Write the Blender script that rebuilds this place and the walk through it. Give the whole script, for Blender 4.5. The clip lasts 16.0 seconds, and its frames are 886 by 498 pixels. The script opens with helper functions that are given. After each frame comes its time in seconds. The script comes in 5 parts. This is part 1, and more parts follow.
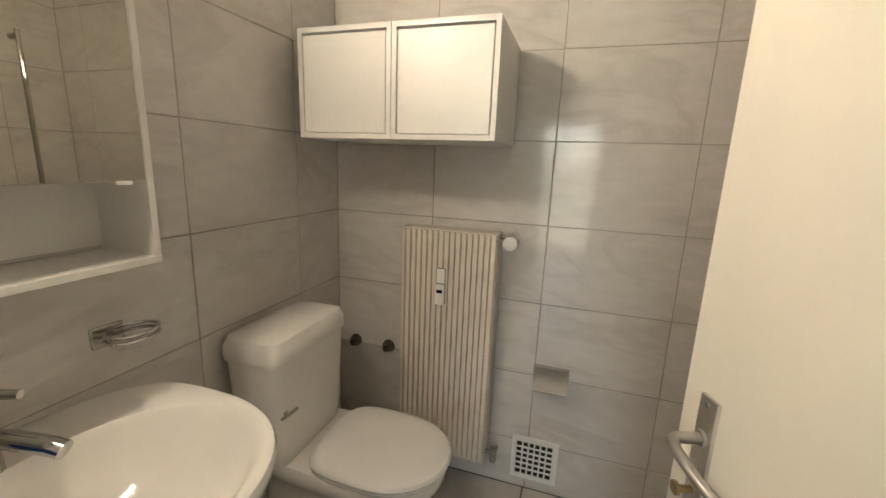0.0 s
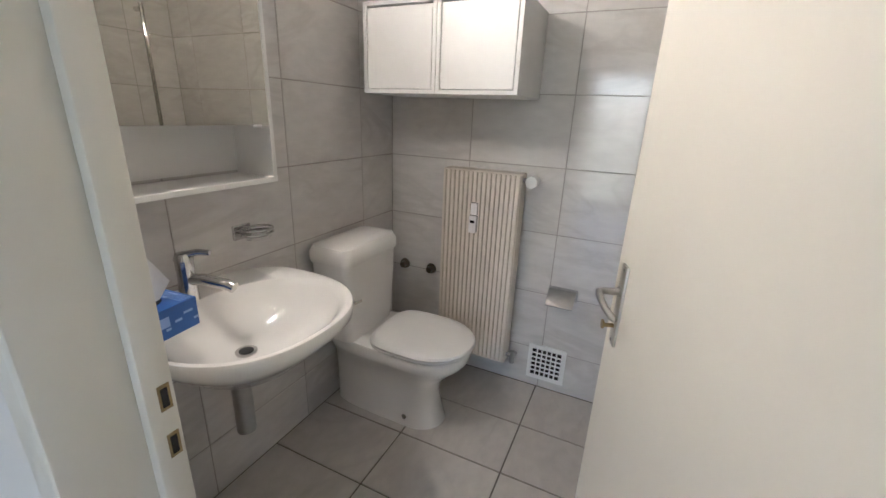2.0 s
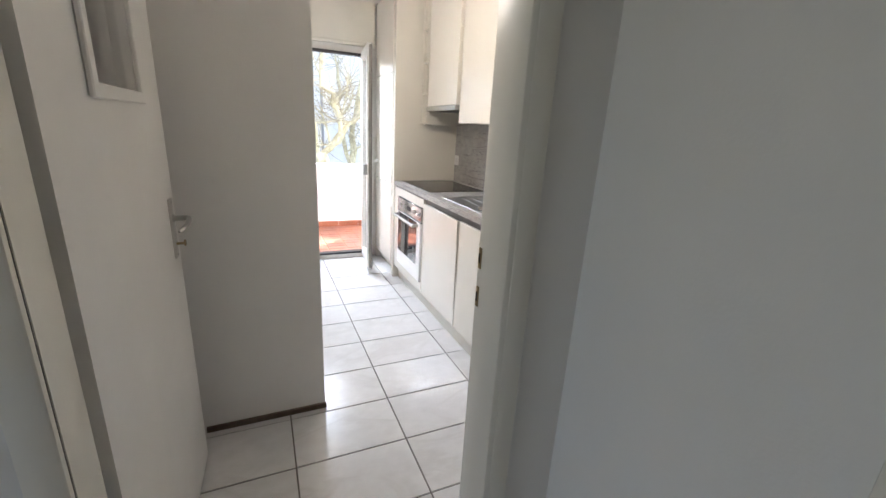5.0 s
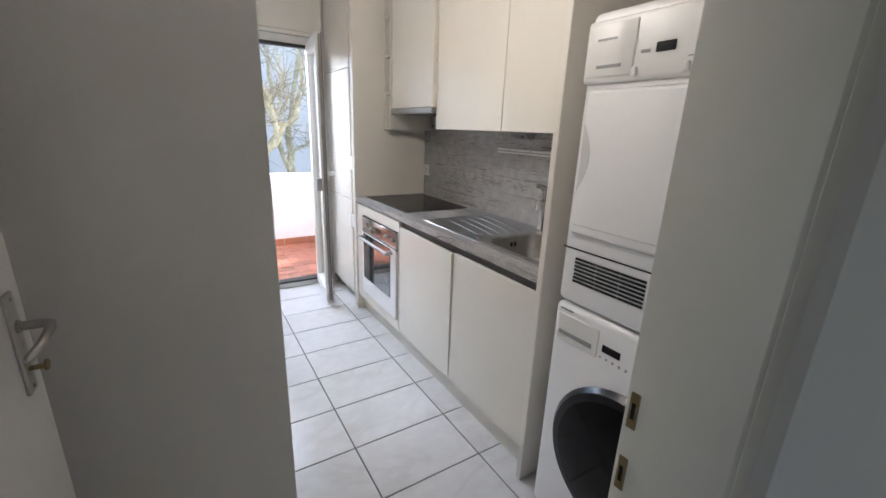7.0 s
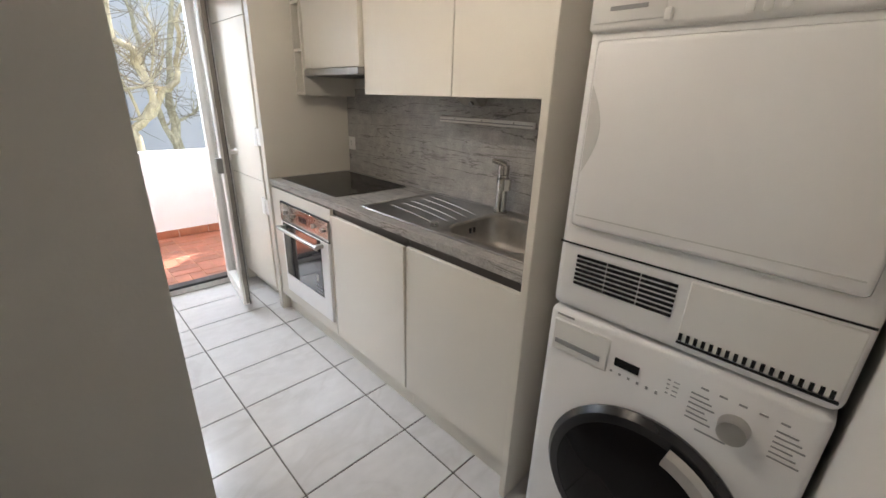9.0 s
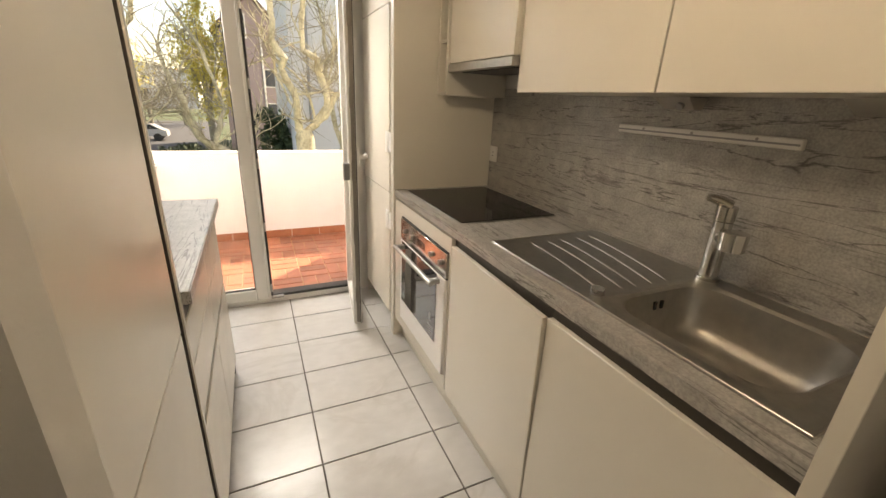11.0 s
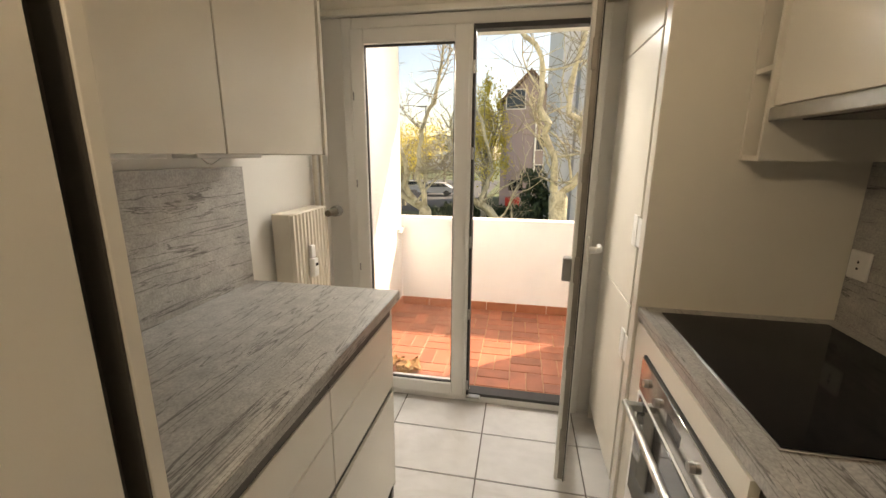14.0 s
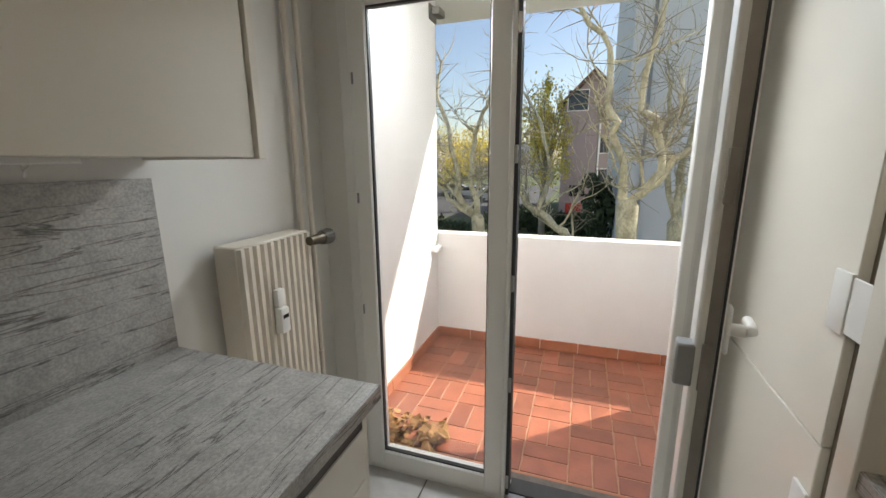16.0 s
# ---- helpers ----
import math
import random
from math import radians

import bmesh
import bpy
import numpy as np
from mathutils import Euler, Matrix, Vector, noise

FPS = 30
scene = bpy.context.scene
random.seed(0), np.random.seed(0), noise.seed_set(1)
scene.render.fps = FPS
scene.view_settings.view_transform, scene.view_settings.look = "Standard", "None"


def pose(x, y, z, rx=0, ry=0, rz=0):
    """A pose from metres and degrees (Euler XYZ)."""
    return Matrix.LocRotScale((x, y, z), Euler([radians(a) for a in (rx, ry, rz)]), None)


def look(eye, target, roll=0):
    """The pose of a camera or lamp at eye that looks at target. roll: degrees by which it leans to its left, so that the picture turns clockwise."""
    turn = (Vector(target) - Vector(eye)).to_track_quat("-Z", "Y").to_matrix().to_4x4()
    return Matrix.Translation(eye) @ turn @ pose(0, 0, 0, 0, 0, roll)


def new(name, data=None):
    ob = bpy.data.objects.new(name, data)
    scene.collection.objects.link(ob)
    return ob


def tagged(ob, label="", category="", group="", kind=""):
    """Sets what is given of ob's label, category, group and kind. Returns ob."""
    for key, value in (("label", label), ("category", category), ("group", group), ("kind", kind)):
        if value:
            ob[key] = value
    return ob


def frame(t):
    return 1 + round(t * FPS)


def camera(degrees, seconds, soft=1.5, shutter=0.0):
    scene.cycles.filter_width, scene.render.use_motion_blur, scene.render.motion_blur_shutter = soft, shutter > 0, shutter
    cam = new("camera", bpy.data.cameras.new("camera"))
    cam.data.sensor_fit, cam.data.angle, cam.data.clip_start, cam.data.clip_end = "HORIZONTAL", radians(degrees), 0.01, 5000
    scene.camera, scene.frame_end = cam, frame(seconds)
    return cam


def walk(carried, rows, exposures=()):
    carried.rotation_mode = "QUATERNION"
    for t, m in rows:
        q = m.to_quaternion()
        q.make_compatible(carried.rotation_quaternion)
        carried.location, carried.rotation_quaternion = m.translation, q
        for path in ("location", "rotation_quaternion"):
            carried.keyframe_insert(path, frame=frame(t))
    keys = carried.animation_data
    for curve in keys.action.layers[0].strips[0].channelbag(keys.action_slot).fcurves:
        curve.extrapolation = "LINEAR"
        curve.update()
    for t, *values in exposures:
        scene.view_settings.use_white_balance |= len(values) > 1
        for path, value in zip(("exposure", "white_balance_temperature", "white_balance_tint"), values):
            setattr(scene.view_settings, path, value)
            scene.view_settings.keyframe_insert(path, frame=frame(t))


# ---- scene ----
cam = camera(95.5, 16.0)
PATH = [
    (0, (-0.029, -0.02, 1.377), (-0.626, 1.842, 0.959), 2.2),
    (0.5, (0.011, -0.109, 1.392), (-0.701, 1.708, 0.955), 2.0),
    (1, (0.059, -0.159, 1.396), (-0.712, 1.62, 0.904), 2.1),
    (1.5, (0.095, -0.245, 1.38), (-0.669, 1.518, 0.827), 2.1),
    (2, (0.164, -0.348, 1.369), (-0.629, 1.375, 0.735), 2.3),
    (2.5, (0.186, -0.439, 1.352), (-0.67, 1.233, 0.666), 2.4),
    (3, (0.161, -0.601, 1.342), (-0.869, 0.968, 0.65), 2.3),
    (3.5, (0.088, -0.778, 1.344), (-1.192, 0.61, 0.685), 2.5),
    (4, (-0.003, -0.88, 1.349), (-1.508, 0.28, 0.725), 3.1),
    (4.5, (-0.1, -0.896, 1.37), (-1.794, -0.011, 0.779), 2.9),
    (4.7, (-0.19, -0.898, 1.343), (-1.935, -0.102, 0.777), 3.1),
    (6.8, (-0.854, -0.891, 1.385), (-2.513, 0.071, 0.818), 2.1),
    (7, (-0.899, -0.882, 1.391), (-2.514, 0.153, 0.826), 2.2),
    (7.5, (-0.993, -0.844, 1.394), (-2.49, 0.344, 0.807), 2.3),
    (8, (-1.081, -0.844, 1.401), (-2.44, 0.472, 0.751), 2.4),
    (8.2, (-1.116, -0.843, 1.403), (-2.431, 0.504, 0.725), 2.1),
    (10.3, (-1.511, -0.644, 1.351), (-2.998, 0.484, 0.632), 2.9),
    (10.5, (-1.561, -0.609, 1.352), (-3.118, 0.419, 0.632), 2.7),
    (11, (-1.699, -0.498, 1.352), (-3.398, 0.301, 0.665), 2.7),
    (11.5, (-1.794, -0.443, 1.354), (-3.572, 0.216, 0.718), 2.2),
    (12, (-1.872, -0.377, 1.372), (-3.724, 0.134, 0.817), 1.4),
    (12.5, (-1.976, -0.283, 1.395), (-3.886, 0.015, 0.881), 1.6),
    (13, (-2.083, -0.237, 1.397), (-4.019, -0.179, 0.9), 1.3),
    (13.5, (-2.228, -0.234, 1.388), (-4.165, -0.391, 0.917), 0.8),
    (14, (-2.358, -0.248, 1.394), (-4.27, -0.614, 0.937), 0.4),
    (14.5, (-2.48, -0.243, 1.386), (-4.354, -0.777, 0.938), -0.1),
    (15, (-2.649, -0.236, 1.393), (-4.493, -0.871, 0.951), -0.3),
    (15.5, (-2.809, -0.228, 1.383), (-4.638, -0.91, 0.945), -0.6),
    (16, (-3.017, -0.279, 1.382), (-4.863, -0.917, 0.951), -0.5),
]
EXPOSURES = [
    (0.0, 3.4, 6900, 12), (1.0, 3.4, 6300, 12), (2.5, 3.62, 5550, 16), (3.0, 3.4, 5550, 16), (3.5, 3.05, 5800, 16), (4.5, 2.62, 6200, 15),
    (7.0, 1.83, 5900, 15), (8.2, 1.72, 5900, 14), (10.5, 1.58, 8500, 16), (12.5, 1.27, 8900, 15), (14.0, 1.22, 8900, 15),
    (15.0, 1.03, 7700, 12), (15.5, 0.85, 7200, 11), (16.0, 0.64, 6900, 10),
]
walk(cam, [(t, look(eye, target, roll)) for t, eye, target, roll in PATH], EXPOSURES)

# ---- world, sun, exposure ----
world = bpy.data.worlds.new("sky")
scene.world = world
world.use_nodes = True
wn = world.node_tree
sky = wn.nodes.new("ShaderNodeTexSky")
sky.sky_type = "NISHITA"
sky.sun_disc = False
sky.sun_elevation = radians(41.0)
sky.sun_rotation = -0.683
wn.links.new(sky.outputs[0], wn.nodes["Background"].inputs[0])
wn.nodes["Background"].inputs[1].default_value = 0.11
sun_data = bpy.data.lights.new("sun", "SUN")
sun_data.energy, sun_data.angle, sun_data.color = 5.0, radians(0.5), (1.0, 0.95, 0.87)
sun = new("sun", sun_data)
sun.matrix_world = look((-6.3, 7.75, 8.7), (0, 0, 0))


def area_lamp(name, eye, target, sx, sy, watts, color, shape="RECTANGLE"):
    d = bpy.data.lights.new(name, "AREA")
    d.shape, d.size, d.size_y, d.energy, d.color = shape, sx, sy, watts, color
    ob = new(name, d)
    ob.matrix_world = look(eye, target)
    return ob


# sky light stood in for at the living room's balcony door, the lamp on the bathroom's mirror cabinet
area_lamp("daylight_living_room", (-0.175, -3.70, 1.05), (-0.175, 0, 1.05), 0.8, 1.9, 1.35, (1.0, 0.97, 0.94))
# Two fill lamps added out of view by the balcony door to brighten the kitchen.
area_lamp("balcony_fill", (-5.0, -0.8, 2.27), (-4.0, -0.62, 2.25), 1.1, 0.4, 33, (0.8, 0.9, 1.0))
area_lamp("balcony_fill_side", (-4.95, 0.62, 1.25), (-3.0, -1.0, 1.05), 0.45, 1.9, 3, (0.9, 0.94, 1.0))
area_lamp("mirror_light", (-0.84, 0.28, 2.03), (0.0, 0.7, 1.4), 0.5, 0.05, 1.6, (1.0, 0.87, 0.7))
# Point light added to fill the kitchen; no lamp is seen there.
fill_point_data = bpy.data.lights.new("kitchen_fill", "POINT")
fill_point_data.energy, fill_point_data.color, fill_point_data.shadow_soft_size = 4.9, (1.0, 0.91, 0.78), 0.08
fill_point = new("kitchen_fill", fill_point_data)
fill_point.location = (-2.28, -0.62, 2.12)


# ---- materials ----
def material(name, color, rough=0.5, metal=0.0, vary=0.06, scale=6.0, bump=0.0, bump_scale=80.0, spec=0.5, coat=0.0, per_object=0.0, per_island=0.0):
    m = bpy.data.materials.new(name)
    m.use_nodes = True
    nt = m.node_tree
    b = nt.nodes["Principled BSDF"]
    b.inputs["Roughness"].default_value = rough
    b.inputs["Metallic"].default_value = metal
    b.inputs["Specular IOR Level"].default_value = spec
    b.inputs["Coat Weight"].default_value = coat
    tc = nt.nodes.new("ShaderNodeTexCoord")
    geo = nt.nodes.new("ShaderNodeNewGeometry")
    n1 = nt.nodes.new("ShaderNodeTexNoise")
    n1.inputs["Scale"].default_value, n1.inputs["Detail"].default_value = scale, 6
    nt.links.new(geo.outputs["Position"], n1.inputs["Vector"])
    ramp = nt.nodes.new("ShaderNodeMapRange")
    ramp.inputs["From Min"].default_value, ramp.inputs["From Max"].default_value = 0.25, 0.75
    ramp.inputs["To Min"].default_value, ramp.inputs["To Max"].default_value = 1 - vary, 1 + vary
    nt.links.new(n1.outputs["Fac"], ramp.inputs["Value"])
    mul = nt.nodes.new("ShaderNodeVectorMath")
    mul.operation = "SCALE"
    mul.inputs[0].default_value = color
    last = ramp.outputs["Result"]
    if per_object or per_island:
        src = nt.nodes.new("ShaderNodeObjectInfo").outputs["Random"] if per_object else geo.outputs["Random Per Island"]
        amount = per_object or per_island
        r2 = nt.nodes.new("ShaderNodeMapRange")
        r2.inputs["To Min"].default_value, r2.inputs["To Max"].default_value = 1 - amount, 1 + amount
        nt.links.new(src, r2.inputs["Value"])
        mm = nt.nodes.new("ShaderNodeMath")
        mm.operation = "MULTIPLY"
        nt.links.new(last, mm.inputs[0])
        nt.links.new(r2.outputs["Result"], mm.inputs[1])
        last = mm.outputs[0]
    nt.links.new(last, mul.inputs["Scale"])
    nt.links.new(mul.outputs[0], b.inputs["Base Color"])
    rr = nt.nodes.new("ShaderNodeMapRange")
    rr.inputs["From Min"].default_value, rr.inputs["From Max"].default_value = 0.3, 0.7
    rr.inputs["To Min"].default_value, rr.inputs["To Max"].default_value = rough * 0.92, min(rough * 1.08, 1)
    n3 = nt.nodes.new("ShaderNodeTexNoise")
    n3.inputs["Scale"].default_value = scale * 3.1
    nt.links.new(geo.outputs["Position"], n3.inputs["Vector"])
    nt.links.new(n3.outputs["Fac"], rr.inputs["Value"])
    nt.links.new(rr.outputs["Result"], b.inputs["Roughness"])
    if bump:
        n2 = nt.nodes.new("ShaderNodeTexNoise")
        n2.inputs["Scale"].default_value, n2.inputs["Detail"].default_value = bump_scale, 4
        nt.links.new(geo.outputs["Position"], n2.inputs["Vector"])
        bp = nt.nodes.new("ShaderNodeBump")
        bp.inputs["Strength"].default_value, bp.inputs["Distance"].default_value = bump, 0.004
        nt.links.new(n2.outputs["Fac"], bp.inputs["Height"])
        nt.links.new(bp.outputs[0], b.inputs["Normal"])
    return m


def veined(name, base, vein, rough, scale, stretch, amount, width=0.06, distort=1.5, fine=0.08, per_object=0.0, bump=0.0, spec=0.5, rot=(0, 0, 0), speck=0.0, grain=0.0, bare=0.4):
    """Stone-like surface: a cloudy base with thin drawn-out veins."""
    m = bpy.data.materials.new(name)
    m.use_nodes = True
    nt = m.node_tree
    b = nt.nodes["Principled BSDF"]
    b.inputs["Roughness"].default_value = rough
    b.inputs["Specular IOR Level"].default_value = spec
    geo = nt.nodes.new("ShaderNodeNewGeometry")
    mp = nt.nodes.new("ShaderNodeMapping")
    mp.inputs["Scale"].default_value = stretch
    mp.inputs["Rotation"].default_value = [radians(a) for a in rot]
    nt.links.new(geo.outputs["Position"], mp.inputs["Vector"])
    vec = mp.outputs[0]
    if per_object:
        inf = nt.nodes.new("ShaderNodeObjectInfo")
        sc = nt.nodes.new("ShaderNodeVectorMath")
        sc.operation = "SCALE"
        sc.inputs[0].default_value = (31.0, 17.0, 23.0)
        nt.links.new(inf.outputs["Random"], sc.inputs["Scale"])
        add = nt.nodes.new("ShaderNodeVectorMath")
        nt.links.new(vec, add.inputs[0])
        nt.links.new(sc.outputs[0], add.inputs[1])
        vec = add.outputs[0]
    n1 = nt.nodes.new("ShaderNodeTexNoise")
    n1.inputs["Scale"].default_value, n1.inputs["Detail"].default_value, n1.inputs["Distortion"].default_value = scale, 5, distort
    n1.inputs["Roughness"].default_value = 0.55
    nt.links.new(vec, n1.inputs["Vector"])
    sub = nt.nodes.new("ShaderNodeMath")
    sub.operation = "SUBTRACT"
    sub.inputs[1].default_value = 0.5
    nt.links.new(n1.outputs["Fac"], sub.inputs[0])
    ab = nt.nodes.new("ShaderNodeMath")
    ab.operation = "ABSOLUTE"
    nt.links.new(sub.outputs[0], ab.inputs[0])
    mr = nt.nodes.new("ShaderNodeMapRange")
    mr.inputs["From Min"].default_value, mr.inputs["From Max"].default_value = 0.0, width
    mr.inputs["To Min"].default_value, mr.inputs["To Max"].default_value = amount, 0.0
    nt.links.new(ab.outputs[0], mr.inputs["Value"])
    gate = nt.nodes.new("ShaderNodeTexNoise")
    gate.inputs["Scale"].default_value = scale * 0.8
    nt.links.new(vec, gate.inputs["Vector"])
    gr = nt.nodes.new("ShaderNodeMapRange")
    gr.inputs["From Min"].default_value, gr.inputs["From Max"].default_value = bare, bare + 0.12
    nt.links.new(gate.outputs["Fac"], gr.inputs["Value"])
    g2 = nt.nodes.new("ShaderNodeMath")
    g2.operation = "MULTIPLY"
    nt.links.new(mr.outputs["Result"], g2.inputs[0])
    nt.links.new(gr.outputs["Result"], g2.inputs[1])
    n2 = nt.nodes.new("ShaderNodeTexNoise")
    n2.inputs["Scale"].default_value, n2.inputs["Detail"].default_value = scale * 9, 6
    nt.links.new(vec, n2.inputs["Vector"])
    if grain:
        n2.inputs["Scale"].default_value = grain
        nt.links.new(geo.outputs["Position"], n2.inputs["Vector"])
    r2 = nt.nodes.new("ShaderNodeMapRange")
    r2.inputs["From Min"].default_value, r2.inputs["From Max"].default_value = 0.3, 0.7
    r2.inputs["To Min"].default_value, r2.inputs["To Max"].default_value = 1 - fine, 1 + fine
    nt.links.new(n2.outputs["Fac"], r2.inputs["Value"])
    mul = nt.nodes.new("ShaderNodeVectorMath")
    mul.operation = "SCALE"
    mul.inputs[0].default_value = base
    nt.links.new(r2.outputs["Result"], mul.inputs["Scale"])
    strength = g2.outputs[0]
    if speck:
        f1 = nt.nodes.new("ShaderNodeTexNoise")
        f1.inputs["Scale"].default_value, f1.inputs["Detail"].default_value, f1.inputs["Distortion"].default_value = scale * 2.7, 4, distort
        nt.links.new(vec, f1.inputs["Vector"])
        fs = nt.nodes.new("ShaderNodeMath")
        fs.operation = "SUBTRACT"
        fs.inputs[1].default_value = 0.52
        nt.links.new(f1.outputs["Fac"], fs.inputs[0])
        fa = nt.nodes.new("ShaderNodeMath")
        fa.operation = "ABSOLUTE"
        nt.links.new(fs.outputs[0], fa.inputs[0])
        fm = nt.nodes.new("ShaderNodeMapRange")
        fm.inputs["From Max"].default_value = width * 0.8
        fm.inputs["To Min"].default_value, fm.inputs["To Max"].default_value = amount * 0.6, 0.0
        nt.links.new(fa.outputs[0], fm.inputs["Value"])
        inv = nt.nodes.new("ShaderNodeMath")
        inv.operation = "MULTIPLY"
        nt.links.new(fm.outputs["Result"], inv.inputs[0])
        g3 = nt.nodes.new("ShaderNodeMapRange")
        g3.inputs["From Min"].default_value, g3.inputs["From Max"].default_value = 0.5, 0.68
        nt.links.new(n1.outputs["Fac"], g3.inputs["Value"])
        nt.links.new(g3.outputs["Result"], inv.inputs[1])
        mxm = nt.nodes.new("ShaderNodeMath")
        mxm.operation = "MAXIMUM"
        nt.links.new(strength, mxm.inputs[0])
        nt.links.new(inv.outputs[0], mxm.inputs[1])
        strength = mxm.outputs[0]
        sp = nt.nodes.new("ShaderNodeTexNoise")
        sp.inputs["Scale"].default_value, sp.inputs["Detail"].default_value = 170, 3
        nt.links.new(geo.outputs["Position"], sp.inputs["Vector"])
        sr = nt.nodes.new("ShaderNodeMapRange")
        sr.inputs["From Min"].default_value, sr.inputs["From Max"].default_value = 0.35, 0.65
        sr.inputs["To Min"].default_value, sr.inputs["To Max"].default_value = 1 - speck, 1 + speck
        nt.links.new(sp.outputs["Fac"], sr.inputs["Value"])
        sm = nt.nodes.new("ShaderNodeMath")
        sm.operation = "MULTIPLY"
        nt.links.new(sr.outputs["Result"], sm.inputs[0])
        nt.links.new(r2.outputs["Result"], sm.inputs[1])
        nt.links.new(sm.outputs[0], mul.inputs["Scale"])
    mix = nt.nodes.new("ShaderNodeMix")
    mix.data_type = "RGBA"
    mix.inputs[7].default_value = (*vein, 1)
    nt.links.new(strength, mix.inputs[0])
    nt.links.new(mul.outputs[0], mix.inputs[6])
    nt.links.new(mix.outputs[2], b.inputs["Base Color"])
    if bump:
        bp = nt.nodes.new("ShaderNodeBump")
        bp.inputs["Strength"].default_value, bp.inputs["Distance"].default_value = bump, 0.002
        nt.links.new(n2.outputs["Fac"], bp.inputs["Height"])
        nt.links.new(bp.outputs[0], b.inputs["Normal"])
    return m


def glass_material(name, rough=0.0, tint=(1, 1, 1)):
    m = bpy.data.materials.new(name)
    m.use_nodes = True
    nt = m.node_tree
    out = nt.nodes["Material Output"]
    tr = nt.nodes.new("ShaderNodeBsdfTransparent")
    tr.inputs[0].default_value = (*tint, 1)
    gl = nt.nodes.new("ShaderNodeBsdfGlossy")
    gl.inputs["Roughness"].default_value = rough
    lw_ = nt.nodes.new("ShaderNodeLayerWeight")
    lw_.inputs[0].default_value = 0.5
    pw = nt.nodes.new("ShaderNodeMath")
    pw.operation = "POWER"
    pw.inputs[1].default_value = 4.0
    nt.links.new(lw_.outputs["Facing"], pw.inputs[0])
    fr = nt.nodes.new("ShaderNodeMath")
    fr.operation = "MULTIPLY_ADD"
    fr.inputs[1].default_value, fr.inputs[2].default_value = 0.9, 0.04
    nt.links.new(pw.outputs[0], fr.inputs[0])
    mx = nt.nodes.new("ShaderNodeMixShader")
    nt.links.new(fr.outputs[0], mx.inputs[0])
    nt.links.new(tr.outputs[0], mx.inputs[1])
    nt.links.new(gl.outputs[0], mx.inputs[2])
    nt.links.new(mx.outputs[0], out.inputs[0])
    return m


PAINT = material("wall_paint", (0.74, 0.72, 0.68), 0.75, vary=0.035, scale=2.0, bump=0.11, bump_scale=150)
CEIL = material("ceiling_paint", (0.8, 0.79, 0.77), 0.85, vary=0.03, bump=0.2, bump_scale=200)
TRIM = material("satin_trim_paint", (0.72, 0.69, 0.61), 0.4, vary=0.04, scale=5, bump=0.08, bump_scale=60)
DOORP = material("door_paint", (0.76, 0.72, 0.63), 0.42, vary=0.03, scale=2.5, bump=0.06, bump_scale=40)
WHITED = material("white_lacquer_door", (0.74, 0.72, 0.68), 0.4, vary=0.03, bump=0.05, bump_scale=40)
FLOORT = veined("floor_tile_glaze", (0.62, 0.61, 0.6), (0.47, 0.45, 0.43), 0.25, 2.4, (1, 0.6, 1), 0.35, 0.05, 1.2, 0.05, per_object=1)
BATHF = veined("bath_floor_tile", (0.53, 0.5, 0.455), (0.41, 0.38, 0.345), 0.26, 2.4, (1, 0.6, 1), 0.3, 0.06, 1.2, 0.06, per_object=1)
BATHT = veined("bath_wall_tile", (0.63, 0.605, 0.57), (0.48, 0.455, 0.42), 0.09, 2.2, (0.6, 0.6, 1.7), 0.45, 0.07, 1.4, 0.05, per_object=1, rot=(25, 25, 0))
GROUT = material("grout_dark", (0.13, 0.115, 0.1), 0.9, vary=0.2, scale=30, bump=0.4)
GROUTW = material("grout_wall", (0.36, 0.335, 0.3), 0.9, vary=0.15, scale=30, bump=0.4)
GROUTL = material("grout_light", (0.42, 0.25, 0.16), 0.9, vary=0.2, scale=30, bump=0.4)
CABW = material("cream_cabinet_laminate", (0.78, 0.74, 0.66), 0.25, vary=0.02, scale=3, bump=0.05, bump_scale=300)
CABE = material("cabinet_edge", (0.74, 0.7, 0.62), 0.45, vary=0.03)
# Rail's brown taken near black, with the shade of recesses and undersides painted in.
CHAN = material("shaded_channel_brown", (0.06, 0.052, 0.044), 0.45, vary=0.1, scale=20)
CHANL = material("bronze_grip_channel", (0.2, 0.165, 0.125), 0.4, vary=0.1, scale=20)
SATIN = material("satin_chrome", (0.52, 0.5, 0.47), 0.2, 1.0, vary=0.05, scale=30)
BOWL = material("matt_steel", (0.42, 0.4, 0.37), 0.42, 1.0, vary=0.1, scale=30)
BRASS = material("worn_brass", (0.36, 0.27, 0.14), 0.4, 0.9, vary=0.15, scale=60)
NICKEL = material("dark_nickel", (0.14, 0.12, 0.09), 0.3, 0.9, vary=0.1, scale=30)
WORK = veined("stone_look_laminate", (0.37, 0.355, 0.335), (0.06, 0.054, 0.047), 0.34, 2.3, (0.55, 7.4, 7.4), 0.85, 0.016, 1.2, 0.16, bump=0.15, rot=(0, 3, 5), speck=0.16, spec=0.5, grain=18.0, bare=0.31)
CHROME = material("chrome", (0.6, 0.59, 0.57), 0.1, 1.0, vary=0.03)
STEEL = material("brushed_steel", (0.4, 0.39, 0.37), 0.38, 1.0, vary=0.08, scale=40)
ALU = material("aluminium_satin", (0.6, 0.58, 0.55), 0.38, 1.0, vary=0.05, scale=25)
BLACKG = material("black_ceramic_glass", (0.008, 0.007, 0.007), 0.07, vary=0.1, spec=0.16)
OVENG = material("oven_glass", (0.02, 0.02, 0.02), 0.05, vary=0.1)
OVENG.node_tree.nodes["Principled BSDF"].inputs["IOR"].default_value = 2.6
